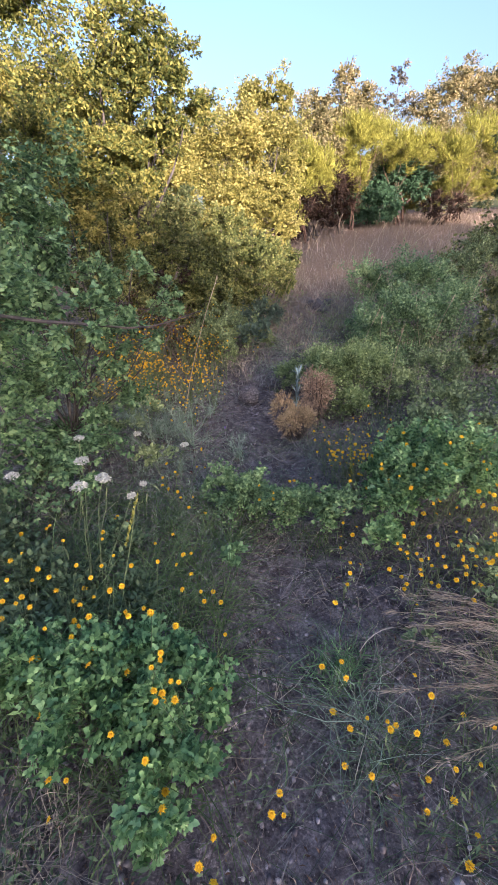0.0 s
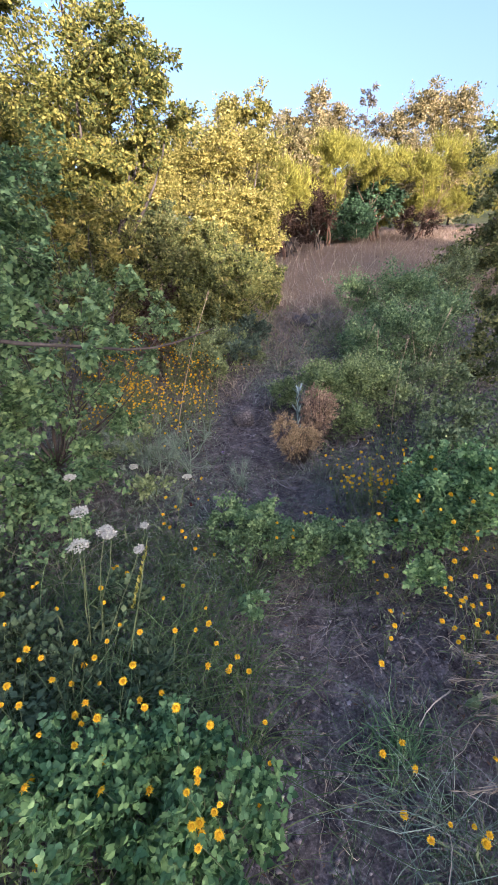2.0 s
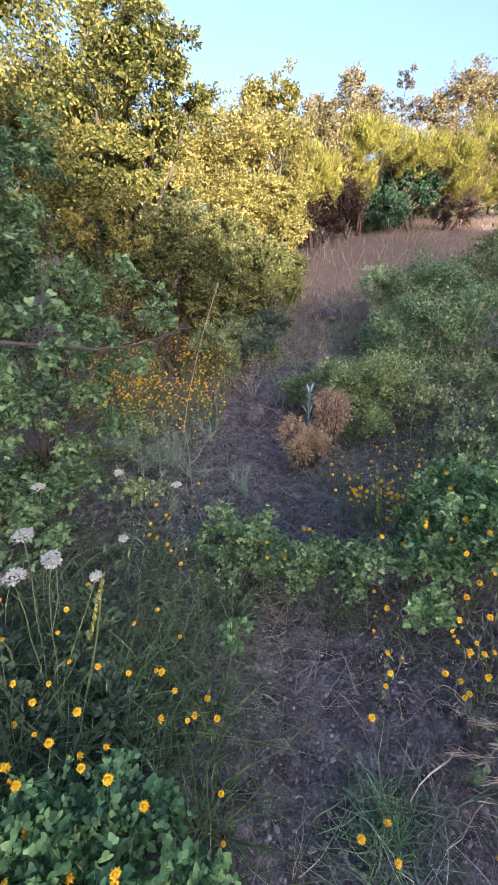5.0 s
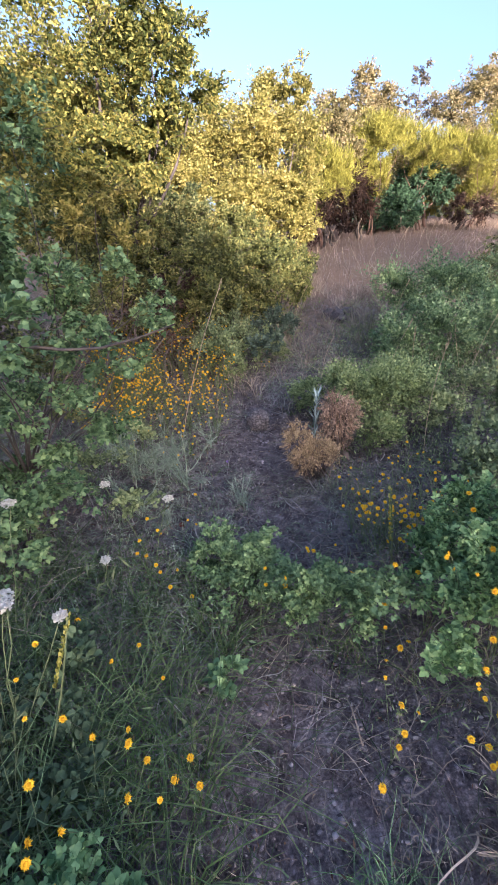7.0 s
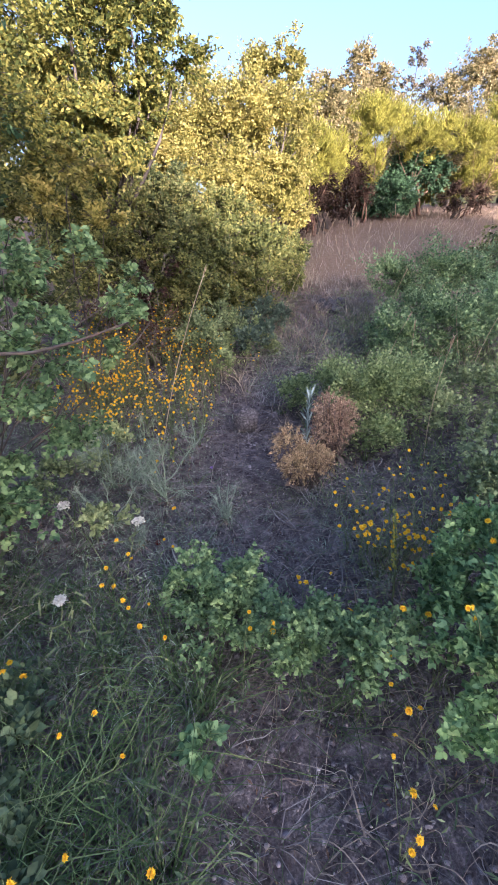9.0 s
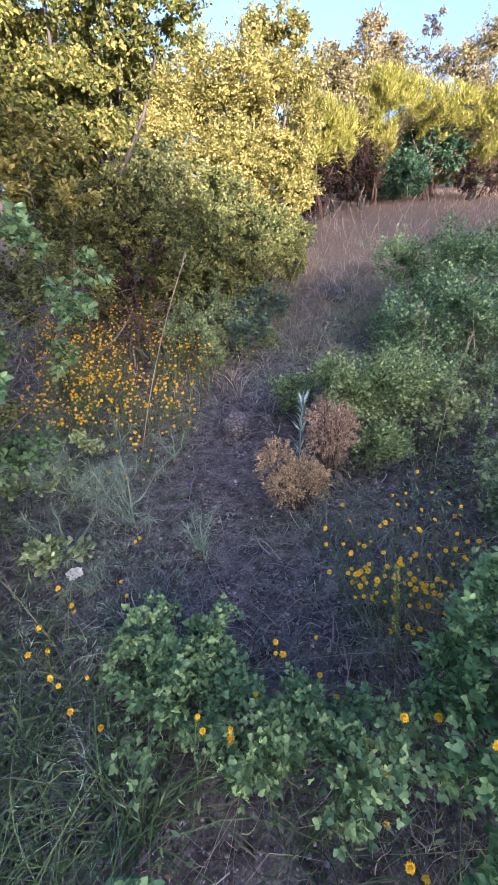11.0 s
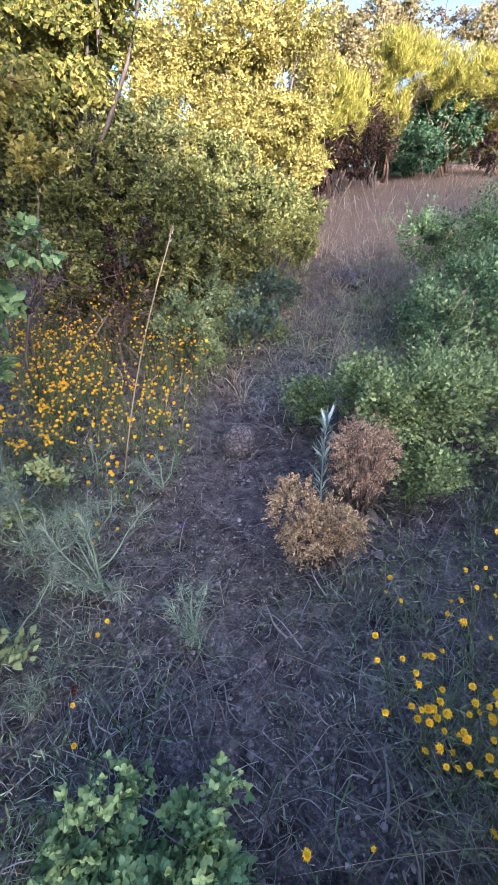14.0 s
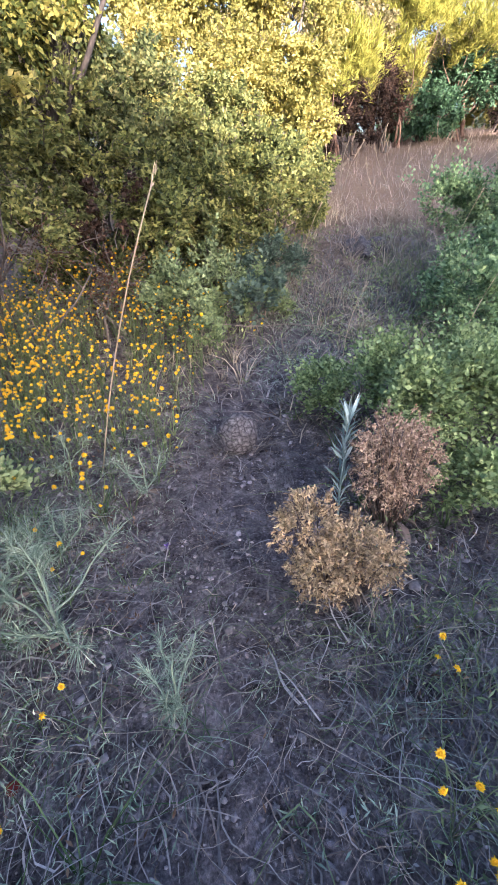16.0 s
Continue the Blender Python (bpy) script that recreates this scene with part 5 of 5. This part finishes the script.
       (0.42, 2.2, 3, 0.26, 0.18), (0.55, 2.0, 3, 0.25, 0.14), (1.0, 1.5, 9, 0.34, 0.2), (1.12, 1.62, 9, 0.36, 0.2), (1.25, 1.7, 9, 0.4, 0.2), (1.3, 1.45, 9, 0.36, 0.2), (0.88, 1.6, 7, 0.3, 0.18), (1.4, 1.75, 8, 0.42, 0.2), (1.2, 1.35, 8, 0.32, 0.2), (0.75, 1.45, 6, 0.22, 0.16), (1.0, 2.2, 6, 0.66, 0.25), (0.85, 2.0, 5, 0.56, 0.2), (1.3, 2.1, 6, 0.66, 0.25)], "daisies right along the path")
patch([(0.62, 2.72, 7, 0.26, 0.16), (0.72, 2.68, 8, 0.26, 0.15), (0.58, 2.85, 6, 0.34, 0.16), (0.82, 2.85, 6, 0.34, 0.18), (0.95, 2.9, 6, 0.36, 0.2), (1.05, 3.05, 5, 0.38, 0.2), (0.9, 2.6, 5, 0.28, 0.18),
       (0.35, 2.4, 4, 0.24, 0.12), (0.3, 2.28, 4, 0.24, 0.12), (1.15, 2.75, 5, 0.34, 0.2), (0.66, 2.76, 7, 0.28, 0.13), (0.76, 2.78, 7, 0.3, 0.13), (0.68, 2.62, 6, 0.24, 0.12), (0.85, 2.75, 6, 0.3, 0.15), (0.98, 2.75, 6, 0.32, 0.16), (1.1, 2.95, 6, 0.36, 0.18), (0.88, 3.05, 5, 0.32, 0.16), (0.7, 3.1, 4, 0.24, 0.14), (-0.42, 2.7, 3, 0.18, 0.14), (-0.6, 2.6, 3, 0.2, 0.16), (-0.3, 3.0, 2, 0.16, 0.12), (0.78, 2.66, 8, 0.3, 0.14), (0.85, 2.62, 8, 0.28, 0.14), (0.74, 2.56, 6, 0.26, 0.12)], "daisies beside the dried plants", size=0.0105)
far = []
for k in range(225):
    u, w = rng.random(), rng.random()
    yy = 4.05 + 2.3 * u
    xx = -0.2 - (1.15 + 0.9 * u) * w - 0.15 * (1 - u)
    far.append((xx, yy, int(rng.integers(4, 8)), rng.uniform(0.2, 0.34) + 0.32 * u, 0.15))
patch(far, "daisy field beside the boulder", disc=False, leafy=30, size=0.0112)
patch([(-0.5, 3.8, 4, 0.25, 0.16), (-0.65, 4.0, 4, 0.28, 0.18), (-0.35, 4.1, 4, 0.25, 0.15), (-0.85, 3.7, 4, 0.28, 0.2), (-0.55, 3.45, 3, 0.22, 0.15), (0.12, 5.6, 4, 0.3, 0.1), (0.95, 4.2, 2, 0.5, 0.2)], "daisy field beside the boulder", disc=False)


def wild_carrot(x, y, tips):
    root = thing("wild_carrot", x, y, "wild carrot with flat white umbels on thin green stalks", "flower", "white umbels by the path")
    z0, st = root.location.z, []
    for tx, ty, tz, r in tips:
        r *= 0.82
        tip = np.array([tx - x, ty - y, tz - z0])
        part("stem", [tube(curve_pts((0, 0, -0.01), tip, (0, 0, 0.03), 6, 0.006), 0.0026, 0.0016, 4)], STEM, root)
        n = 200
        a, d = rng.uniform(0, 6.28, n), np.sqrt(rng.random(n)) * r
        q = tip + np.stack([np.cos(a) * d, np.sin(a) * d, 0.012 + 0.012 * rng.random(n) - 0.3 * d * d / r], -1)
        part("umbel", [leaves(q, rng.normal(0, 1, (n, 3)) * (1, 1, 0.25), 0.009, 0.9)], WHITE, root, "lacy white umbel")
        st += [tube(np.stack([tip - (0, 0, 0.012), tip + (math.cos(b) * r * 0.7, math.sin(b) * r * 0.7, 0.008)]), 0.0009, 0.0007, 3) for b in np.linspace(0, 6.28, 9)[:-1]]
    tagged(part("umbel_rays", st, STEM, root), kind="stuff")
    n = 40
    p = np.stack([rng.normal(0, 0.05, n), rng.normal(0, 0.05, n), rng.uniform(0.02, 0.4, n)], -1)
    tagged(part("leaves", [leaves(p, rng.normal(0, 1, (n, 3)) + (0, 0, 0.6), rng.uniform(0.03, 0.09, n), 0.12)], STEM, root), kind="stuff")


wild_carrot(-0.72, 1.55, [(-0.60, 1.42, 0.68, 0.038), (-0.63, 1.55, 0.72, 0.034), (-0.55, 1.52, 0.66, 0.03), (-0.52, 1.48, 0.67, 0.024), (-0.47, 1.6, 0.52, 0.02)])
wild_carrot(-0.5, 2.5, [(-0.39, 2.52, 0.33, 0.03), (-0.68, 2.5, 0.42, 0.028)])
wild_carrot(-0.95, 2.0, [(-0.85, 2.05, 0.6, 0.03), (-1.06, 1.75, 0.55, 0.04)])
wild_carrot(-0.62, 2.2, [(-0.58, 2.15, 0.26, 0.026)])


def spiny(x, y, h, n_arm, spread, leaf_len=0.066, mat=None, label="pale grey-green spiny thistle on dark soil", name="spiny_thistle", dense=110, lw=0.034, group="thistles on bare soil"):
    root = thing(name, x, y, label, "thistle", group)
    lp, la = [], []
    for i in range(n_arm):
        a = 6.28 * i / n_arm + rng.normal(0, 0.4)
        s = 0 if i == 0 else spread * rng.uniform(0.5, 1)
        tip = np.array([math.cos(a) * s, math.sin(a) * s, h * (1 if i == 0 else rng.uniform(0.45, 0.9))])
        start = np.array([0, 0, 0 if i == 0 else h * rng.uniform(0.1, 0.45)])
        c = curve_pts(start, tip, (0, 0, -0.03 * (i > 0)), 6, 0.006)
        part("stem", [tube(c, 0.006 if i == 0 else 0.004, 0.002, 5)], SILVER if mat is None else mat, root)
        for _ in range(dense):
            q = rng.random() ** 0.6 if n_arm == 1 else (rng.uniform(0.72, 1.0) if rng.random() < 0.65 else rng.uniform(0.15, 0.8))
            k = min(int(q * 5), 4)
            lp.append(c[k] + (c[k + 1] - c[k]) * (q * 5 - k))
            la.append(unit(rng.normal(0, 1, 3)) + unit(tip - start) * (0.55 if n_arm > 1 else 1.5))
    tagged(part("leaves", [leaves(np.array(lp), np.array(la), leaf_len * rng.uniform(0.5, 1.2, len(lp)), lw)], mat or SILVER, root), kind="stuff")
    n = 14
    a = rng.uniform(0, 6.28, n)
    tagged(part("dead_leaves", [leaves(np.tile((0, 0, 0.03), (n, 1)), np.stack([np.cos(a), np.sin(a), -0.25 + 0.3 * rng.random(n)], -1), rng.uniform(0.04, 0.09, n), 0.2)], DRYSTEM, root, "curled dry base leaves"), kind="stuff")


spiny(-0.45, 3.27, 0.44, 9, 0.24, 0.07)
spiny(-0.86, 3.5, 0.4, 9, 0.24, 0.07)
spiny(-0.7, 3.42, 0.36, 8, 0.2, 0.065)
spiny(-1.05, 3.75, 0.42, 8, 0.22, 0.07)
spiny(-0.06, 3.1, 0.27, 6, 0.12, 0.055)
spiny(-0.72, 3.05, 0.32, 6, 0.2)
spiny(-0.62, 3.65, 0.26, 6, 0.18)
spiny(-0.38, 4.0, 0.25, 5, 0.15, 0.05)
spiny(-0.5, 2.85, 0.14, 4, 0.10, 0.05)
spiny(-0.82, 4.2, 0.24, 5, 0.16, 0.05)
spiny(0.47, 3.86, 0.5, 1, 0.0, 0.1, BLUEGREEN, "tall bluish-green thistle between the dried plants", "blue_thistle", 90, 0.11, "")


def dried_plant(x, y, blobs, tips, label, mat):
    root = thing("dried_plant", x, y, label, "plant", "pair of dried plants")
    z0, st, lp, la = root.location.z, [], [], []
    for bx, by, bz, r, rz in blobs:
        c = np.array([bx - x, by - y, bz - z0])
        m = int(1.5 * tips * r * r / 0.02)
        d = sphere_dirs(m)
        d[:, 2] = d[:, 2] * 0.85 + 0.25
        d = unit(d)
        rr = rng.uniform(0.62, 1.05, m) * (1 + 0.12 * np.sin(d[:, 0] * 7 + bx * 9) * np.cos(d[:, 1] * 6))
        tip = c + d * np.array([r, r, rz]) * rr[:, None]
        for i in range(m):
            if i % 6 == 0:
                st.append(tube(curve_pts((c[0] * 0.3, c[1] * 0.3, 0.0), tip[i], (0, 0, -0.03), 4, 0.006), 0.0028, 0.0012, 3))
            w = np.tile(tip[i], (16, 1)) - d[i] * rng.uniform(0, 0.03, (16, 1)) + rng.normal(0, 0.003, (16, 3))
            lp.append(w)
            la.append(d[i] * 0.75 + rng.normal(0, 0.6, (16, 3)))
    lp, la = np.concatenate(lp), np.concatenate(la)
    tagged(part("stem_mass", st, DRYSTEM, root), kind="stuff")
    part("seed_head_mass", [leaves(lp, la, rng.uniform(0.0095, 0.0175, len(lp)), 0.42)], mat, root, "papery tan star-shaped seed heads")["kind"] = "stuff"
    n = 9
    a = rng.uniform(3.3, 6.1, n)
    tagged(part("withered_leaves", [leaves(np.stack([np.cos(a) * 0.04, np.sin(a) * 0.04, np.full(n, 0.1)], -1), np.stack([np.cos(a), np.sin(a), np.full(n, -0.55)], -1), rng.uniform(0.07, 0.12, n), 0.4, LEAF_NEAR)], DRYSTEM, root, "large grey withered base leaves"), kind="stuff")


dried_plant(0.42, 3.5, [(0.31, 3.5, 0.2, 0.125, 0.16), (0.45, 3.46, 0.14, 0.13, 0.13), (0.525, 3.42, 0.14, 0.085, 0.115), (0.36, 3.42, 0.1, 0.12, 0.12)], 200, "dried tan bushy plant with papery star-shaped seed heads", DRYHEAD)
dried_plant(0.66, 3.8, [(0.6, 3.76, 0.3, 0.13, 0.2), (0.7, 3.8, 0.27, 0.115, 0.19), (0.64, 3.84, 0.18, 0.15, 0.18)], 190, "dried reddish-tan bushy plant with dense seed heads", DRYRED)


def grass_stalk(x, y, tip, label, group="", r=0.0018, head=0.07, mat=None, hr=0.007):
    root = thing("grass_stalk", x, y, label, "grass", group)
    c = curve_pts((0, 0, -0.01), np.array(tip) - np.array(root.location), (-0.03, 0, 0.02), 8)
    part("stalk", [tube(c, r * 1.3, r, 4)], mat or PALESTRAW, root)
    d = unit(c[-1] - c[-2])
    n = 46
    s = rng.random((n, 1))
    q = c[-1] - d * head * 0.3 + d * s * head + rng.normal(0, hr * 0.35, (n, 3))
    part("seed_head", [leaves(q, d + rng.normal(0, 0.25, (n, 3)), head * 0.28, 0.22)], mat or PALESTRAW, root)


STALK = "tall pale dry grass stalk with seed head"
grass_stalk(-0.66, 4.2, (-0.29, 4.5, 1.17), STALK, "tall stalks", 0.0032, 0.09)
for x, y, dx, dy, h in ((1.25, 5.0, 0.25, 0.1, 0.75), (1.6, 4.9, -0.1, 0.0, 0.7), (1.9, 4.7, 0.3, 0.1, 0.95), (1.35, 3.9, 0.05, 0.0, 0.85), (2.2, 5.2, -0.2, 0.1, 0.9), (2.6, 5.5, 0.2, 0.0, 1.0),
                        (0.7, 5.4, 0.1, 0.05, 0.5), (0.35, 6.8, -0.12, 0, 0.6), (0.5, 7.3, 0.16, 0, 0.6), (1.7, 6.6, 0.2, 0, 0.8)):
    grass_stalk(x, y, (x + dx, y + dy, ground_z(x, y) + h), STALK, "tall stalks", 0.0022, 0.08)
for k in range(46):
    x, y = rng.uniform(0.9, 7.5), rng.uniform(10.5, 15.5)
    grass_stalk(x, y, (x + rng.normal(0, 0.14), y, ground_z(x, y) + rng.uniform(0.3, 0.6)), "pale bristly seed head standing above the meadow", "meadow seed heads", 0.004, 0.16, None, 0.012)

# green flower spike by the daisies
root = thing("mullein_spike", 0.71, 2.48, "yellow-green flower spike on an upright stem", "flower")
part("stem", [tube(curve_pts((0, 0, -0.01), (-0.05, 0.0, 0.5), (0.01, 0, 0), 6), 0.005, 0.003, 5)], STEM, root)
s = rng.random((110, 1))
a = rng.uniform(0, 6.28, 110)
part("flower_spike", [leaves(np.array((-0.018, 0.0, 0.2)) + s * np.array((-0.032, 0.0, 0.31)), np.stack([np.cos(a), np.sin(a), np.full(110, 0.5)], -1), 0.016, 0.6)], foliage("spike_green", [(0.26, 0.28, 0.05), (0.40, 0.40, 0.08), (0.54, 0.50, 0.14)]), root)
for x, y, h in ((1.42, 3.35, 0.62), (1.5, 3.75, 0.75)):
    root = thing("mullein_spike", x, y, "slim yellow-green flower spike rising from weeds", "flower", "spikes in the weeds")
    part("stem", [tube(curve_pts((0, 0, -0.01), (0.02, 0.02, h), (0.01, 0, 0), 6), 0.005, 0.003, 5)], STEM, root)
    s = rng.random((150, 1))
    a = rng.uniform(0, 6.28, 150)
    part("flower_spike", [leaves(np.array((0.01, 0.01, h * 0.35)) + s * np.array((0.01, 0.01, h * 0.64)), np.stack([np.cos(a), np.sin(a), np.full(150, 0.4)], -1), 0.028, 0.5)], WEED, root)


def tuft(x, y, n, h, spread, mat, label, width=0.004, turn=None, bend=0.7, name="grass_tuft", heads=0):
    root = thing(name, x, y, label, "grass", "grass tufts along the path")
    p = np.stack([rng.normal(0, spread, n), rng.normal(0, spread, n), np.full(n, -0.01)], -1)
    tagged(part("blade_mass", [blades(p, way(n, turn, 1.2), h * rng.uniform(0.5, 1.1, n), width, bend, 5)], mat, root), kind="stuff")
    return root


tuft(0.4, 1.23, 170, 0.17, 0.05, HERB, "fresh green grass tuft on bare dirt", 0.006)
tuft(0.42, 0.98, 90, 0.34, 0.05, SILVER, "bluish-grey grass tuft bending over the dirt", 0.0038, None, 1.0)
tuft(0.55, 0.95, 50, 0.34, 0.06, GREYSTRAW, "grey bent grass tuft on the dirt", 0.003, None, 1.1)
def plume_grass(x, y, n, tip, wide, label):
    root = thing("plume_grass", x, y, label, "grass", "feathery tufts by the path")
    for i in range(n):
        t = np.array(tip) + rng.normal(0, 1, 3) * wide - np.array(root.location)
        c = curve_pts(rng.normal(0, 0.03, 3) * (1, 1, 0), t, (0.02, 0, 0.10 + 0.03 * rng.random()), 7, 0.003)
        stalk = part("stalk", [tube(c, 0.0016, 0.001, 3)], PALESTRAW, root)
        m = 44
        s = rng.random((m, 1))
        dd = unit(c[-1] - c[-3])
        q = c[-1] + (c[-3] - c[-1]) * s + rng.normal(0, 0.003, (m, 3))
        tagged(part("plume", [leaves(q, dd + rng.normal(0, 0.22, (m, 3)), rng.uniform(0.03, 0.055, m), 0.05)], PALESTRAW, stalk), kind="stuff")


plume_grass(1.25, 1.15, 16, (0.72, 1.3, 0.16), (0.11, 0.1, 0.05), "pale feathery dry grass bent over the path")
plume_grass(1.2, 0.9, 14, (0.74, 0.98, 0.14), (0.13, 0.13, 0.05), "pale feathery dry grass bent low")
tuft(1.3, 1.15, 120, 0.42, 0.09, PALESTRAW, "pale dry grass base of the feathery plumes", 0.004, 3.0, 1.0)
tuft(-0.62, 0.62, 160, 0.34, 0.1, STRAW, "brown dry grass tuft by the herb bush", 0.003, None, 0.9)
tuft(-0.35, 1.55, 90, 0.35, 0.08, GRASS, "long arching green grass tuft", 0.005, None, 1.0)
tuft(-0.15, 1.7, 80, 0.3, 0.08, GREYSTRAW, "grey arching dry grass tuft", 0.003, None, 1.0)
tuft(0.4, 2.0, 70, 0.32, 0.06, GRASS, "green grass tuft under the herb bush", 0.004, None, 0.6)
tuft(0.3, 3.3, 60, 0.16, 0.08, WEED, "thin grey-green grass at the dried plant's foot", 0.002, None, 1.0)
tuft(0.52, 3.12, 44, 0.3, 0.09, SILVER, "thin bluish grass beside the dried plant", 0.002, None, 1.2)
tuft(0.7, 2.7, 45, 0.3, 0.1, SILVER, "thin bluish stalks among the daisies", 0.0022, None, 1.1)
tuft(0.22, 4.1, 40, 0.28, 0.04, GREYSTRAW, "small upright grey grass tuft by the boulder", 0.002, None, 0.3)
tuft(1.6, 5.2, 120, 0.7, 0.2, GRASS, "tall green grass in the bush", 0.006, None, 0.5)
tuft(2.0, 5.5, 110, 0.95, 0.22, GRASS, "tall green grass in the bush", 0.006, None, 0.45)
tuft(2.5, 6.0, 110, 0.95, 0.25, GRASS, "tall green grass in the bush", 0.006, None, 0.45)
tuft(1.75, 6.5, 90, 0.8, 0.22, WEED, "tall grey-green grass in the bush", 0.006, None, 0.5)
tuft(1.55, 4.55, 130, 0.5, 0.2, GREYSTRAW, "upright grey dry grass below the bush", 0.0035, None, 0.5)
tuft(1.9, 4.2, 110, 0.5, 0.2, GREYSTRAW, "upright grey dry grass below the bush", 0.0035, None, 0.5)
tuft(1.3, 4.7, 120, 0.5, 0.18, STRAW, "dry grass at the foot of the green bush", 0.004, None, 0.6)
tuft(0.4, 9.3, 240, 0.5, 0.26, PALESTRAW, "bright dry grass at the sunlit meadow edge", 0.007, None, 0.5)
tuft(0.85, 9.7, 200, 0.42, 0.26, PALESTRAW, "bright dry grass at the sunlit meadow edge", 0.007, None, 0.5)
tuft(0.25, 6.9, 110, 0.55, 0.2, STRAW, "dry grass edging the path", 0.005, None, 0.6)
tuft(0.85, 6.6, 90, 0.4, 0.2, STRAW, "dry grass edging the path", 0.005, None, 0.6)
tuft(-1.25, 2.1, 90, 0.5, 0.15, STRAW, "dry curling grass beneath the sapling", 0.004, None, 1.0)

# small finds
root = thing("thistle_flower", -0.21, 3.66, "single small purple thistle flower on thin stem", "flower")
part("stem", [tube(curve_pts((0, 0, -0.01), (0, 0, 0.05), (0.004, 0, 0), 4), 0.0015, 0.001, 4)], STEM, root)
part("flower_head", [leaves(np.tile((0, 0, 0.05), (30, 1)), rng.normal(0, 1, (30, 3)) + (0, 0, 0.7), 0.018, 0.2)], PURPLE, root)
stone(-0.43, 2.9, 0.017, "fallen_fruit", "dark red fallen fruit lying in the shade", 2, 0.9, RED, 0.05)
for x0, y0, x1, y1, h0, h1, r in ((-0.4, 4.35, -0.1, 4.05, 0.0, 0.06, 0.004), (-0.3, 5.6, 0.9, 5.5, 0.25, 0.3, 0.004), (-1.4, 5.4, -0.9, 5.2, 0.25, 0.75, 0.01), (0.1, 2.75, -0.25, 3.5, 0.0, 0.03, 0.003), (-0.15, 2.6, 0.05, 3.35, 0.01, 0.02, 0.0025)):
    tagged(new("dead_branch", mesh_from("dead_branch", [tube(curve_pts((x0, y0, ground_z(x0, y0) + h0), (x1, y1, ground_z(x1, y1) + h1), (0, 0, -0.03 if h0 > 0.2 else 0.01), 9, 0.008), r, r * 0.4, 6)], DEADWOOD, True)),
           "bare grey dead branch", "branch", "dead branches")

tagged(new("dead_branch", mesh_from("dead_branch", [tube([(-1.25, 2.1, 1.25), (-0.9, 2.02, 1.21), (-0.65, 2.0, 1.19), (-0.5, 2.0, 1.172), (-0.39, 2.0, 1.175), (-0.28, 2.0, 1.2), (-0.16, 1.99, 1.24)], 0.0085, 0.002, 7, 0.12)], BARK, True)),
       "bare grey branch reaching out of the sapling", "branch", "dead branches")

for x, y, n, h, w in ((-0.62, 1.42, 90, 0.5, 0.06), (-0.72, 1.2, 80, 0.42, 0.08), (-0.48, 1.62, 60, 0.42, 0.06), (-0.95, 1.55, 80, 0.5, 0.09), (-0.35, 1.3, 60, 0.36, 0.06), (-0.8, 1.85, 70, 0.4, 0.08)):
    tuft(x, y, int(n * 0.7), h, w, PALEHERB, "tall light-green grass with thin stems under the umbels", 0.006, None, 0.55)
for x, y, n, h in ((1.45, 5.3, 60, 0.75), (1.85, 5.1, 60, 0.8), (2.2, 5.7, 60, 1.0), (2.7, 5.5, 60, 1.0), (1.6, 6.1, 50, 0.85), (2.4, 6.4, 50, 1.15), (1.25, 4.9, 60, 0.5)):
    tuft(x, y, n, h, 0.16, STEM, "long pale-green grass stalks rising through the bush", 0.006, None, 0.6)

# open ground round the clearing: dry grass and more scrub
p = scatter(16000, -9, 10, -7, 8, lambda x, y: (0.35 + 0.65 * patchy(x, y, 1.1, 2)) * ((np.abs(x) > 2.4) | (y < 0)))
stuff("meadow_grass", [blades(p, way(len(p)), rng.uniform(0.12, 0.36, len(p)), 0.014, 0.9, 2)], STRAW, "dry grass over the open ground", "grass")
stuff("ground_weeds", [clumps(2600, 16, 0.1, 0.18, 0.07, -9, 9, -6, 7, lambda x, y: (np.abs(x) > 2.3) | (y < -0.3), 0.3)], WEED, "dull-green weeds over the open ground", "weeds")
for k, (x, y) in enumerate(((-3.4, 1.2), (-4.4, -0.8), (-3.0, -2.2), (-5.6, 1.8), (3.6, 2.2), (4.6, 0.4), (3.2, -1.6), (5.8, 3.0), (-1.6, -4.4), (1.8, -5.0), (6.2, -2.6), (-6.4, -3.4))):
    copy_thing(scrubs[(0, 3, 9, 14)[k % 4]], pose(x, y, ground_z(x, y) - 0.02, 0, 0, 83 * k))

root = thing("mullein_spike", -0.62, 1.52, "leaning yellow-green seed spike among the grass", "flower", "spikes in the weeds")
part("stem", [tube(curve_pts((0, 0, -0.01), (0.17, 0.08, 0.62), (0.012, 0, 0), 6), 0.004, 0.003, 5)], STEM, root)
s = rng.random((120, 1))
a = rng.uniform(0, 6.28, 120)
part("flower_spike", [leaves(np.array((0.1, 0.045, 0.38)) + s * np.array((0.075, 0.035, 0.24)), np.stack([np.cos(a) * 0.5, np.sin(a) * 0.5, np.full(120, 1.0)], -1), 0.017, 0.5)], bpy.data.materials["spike_green"], root)
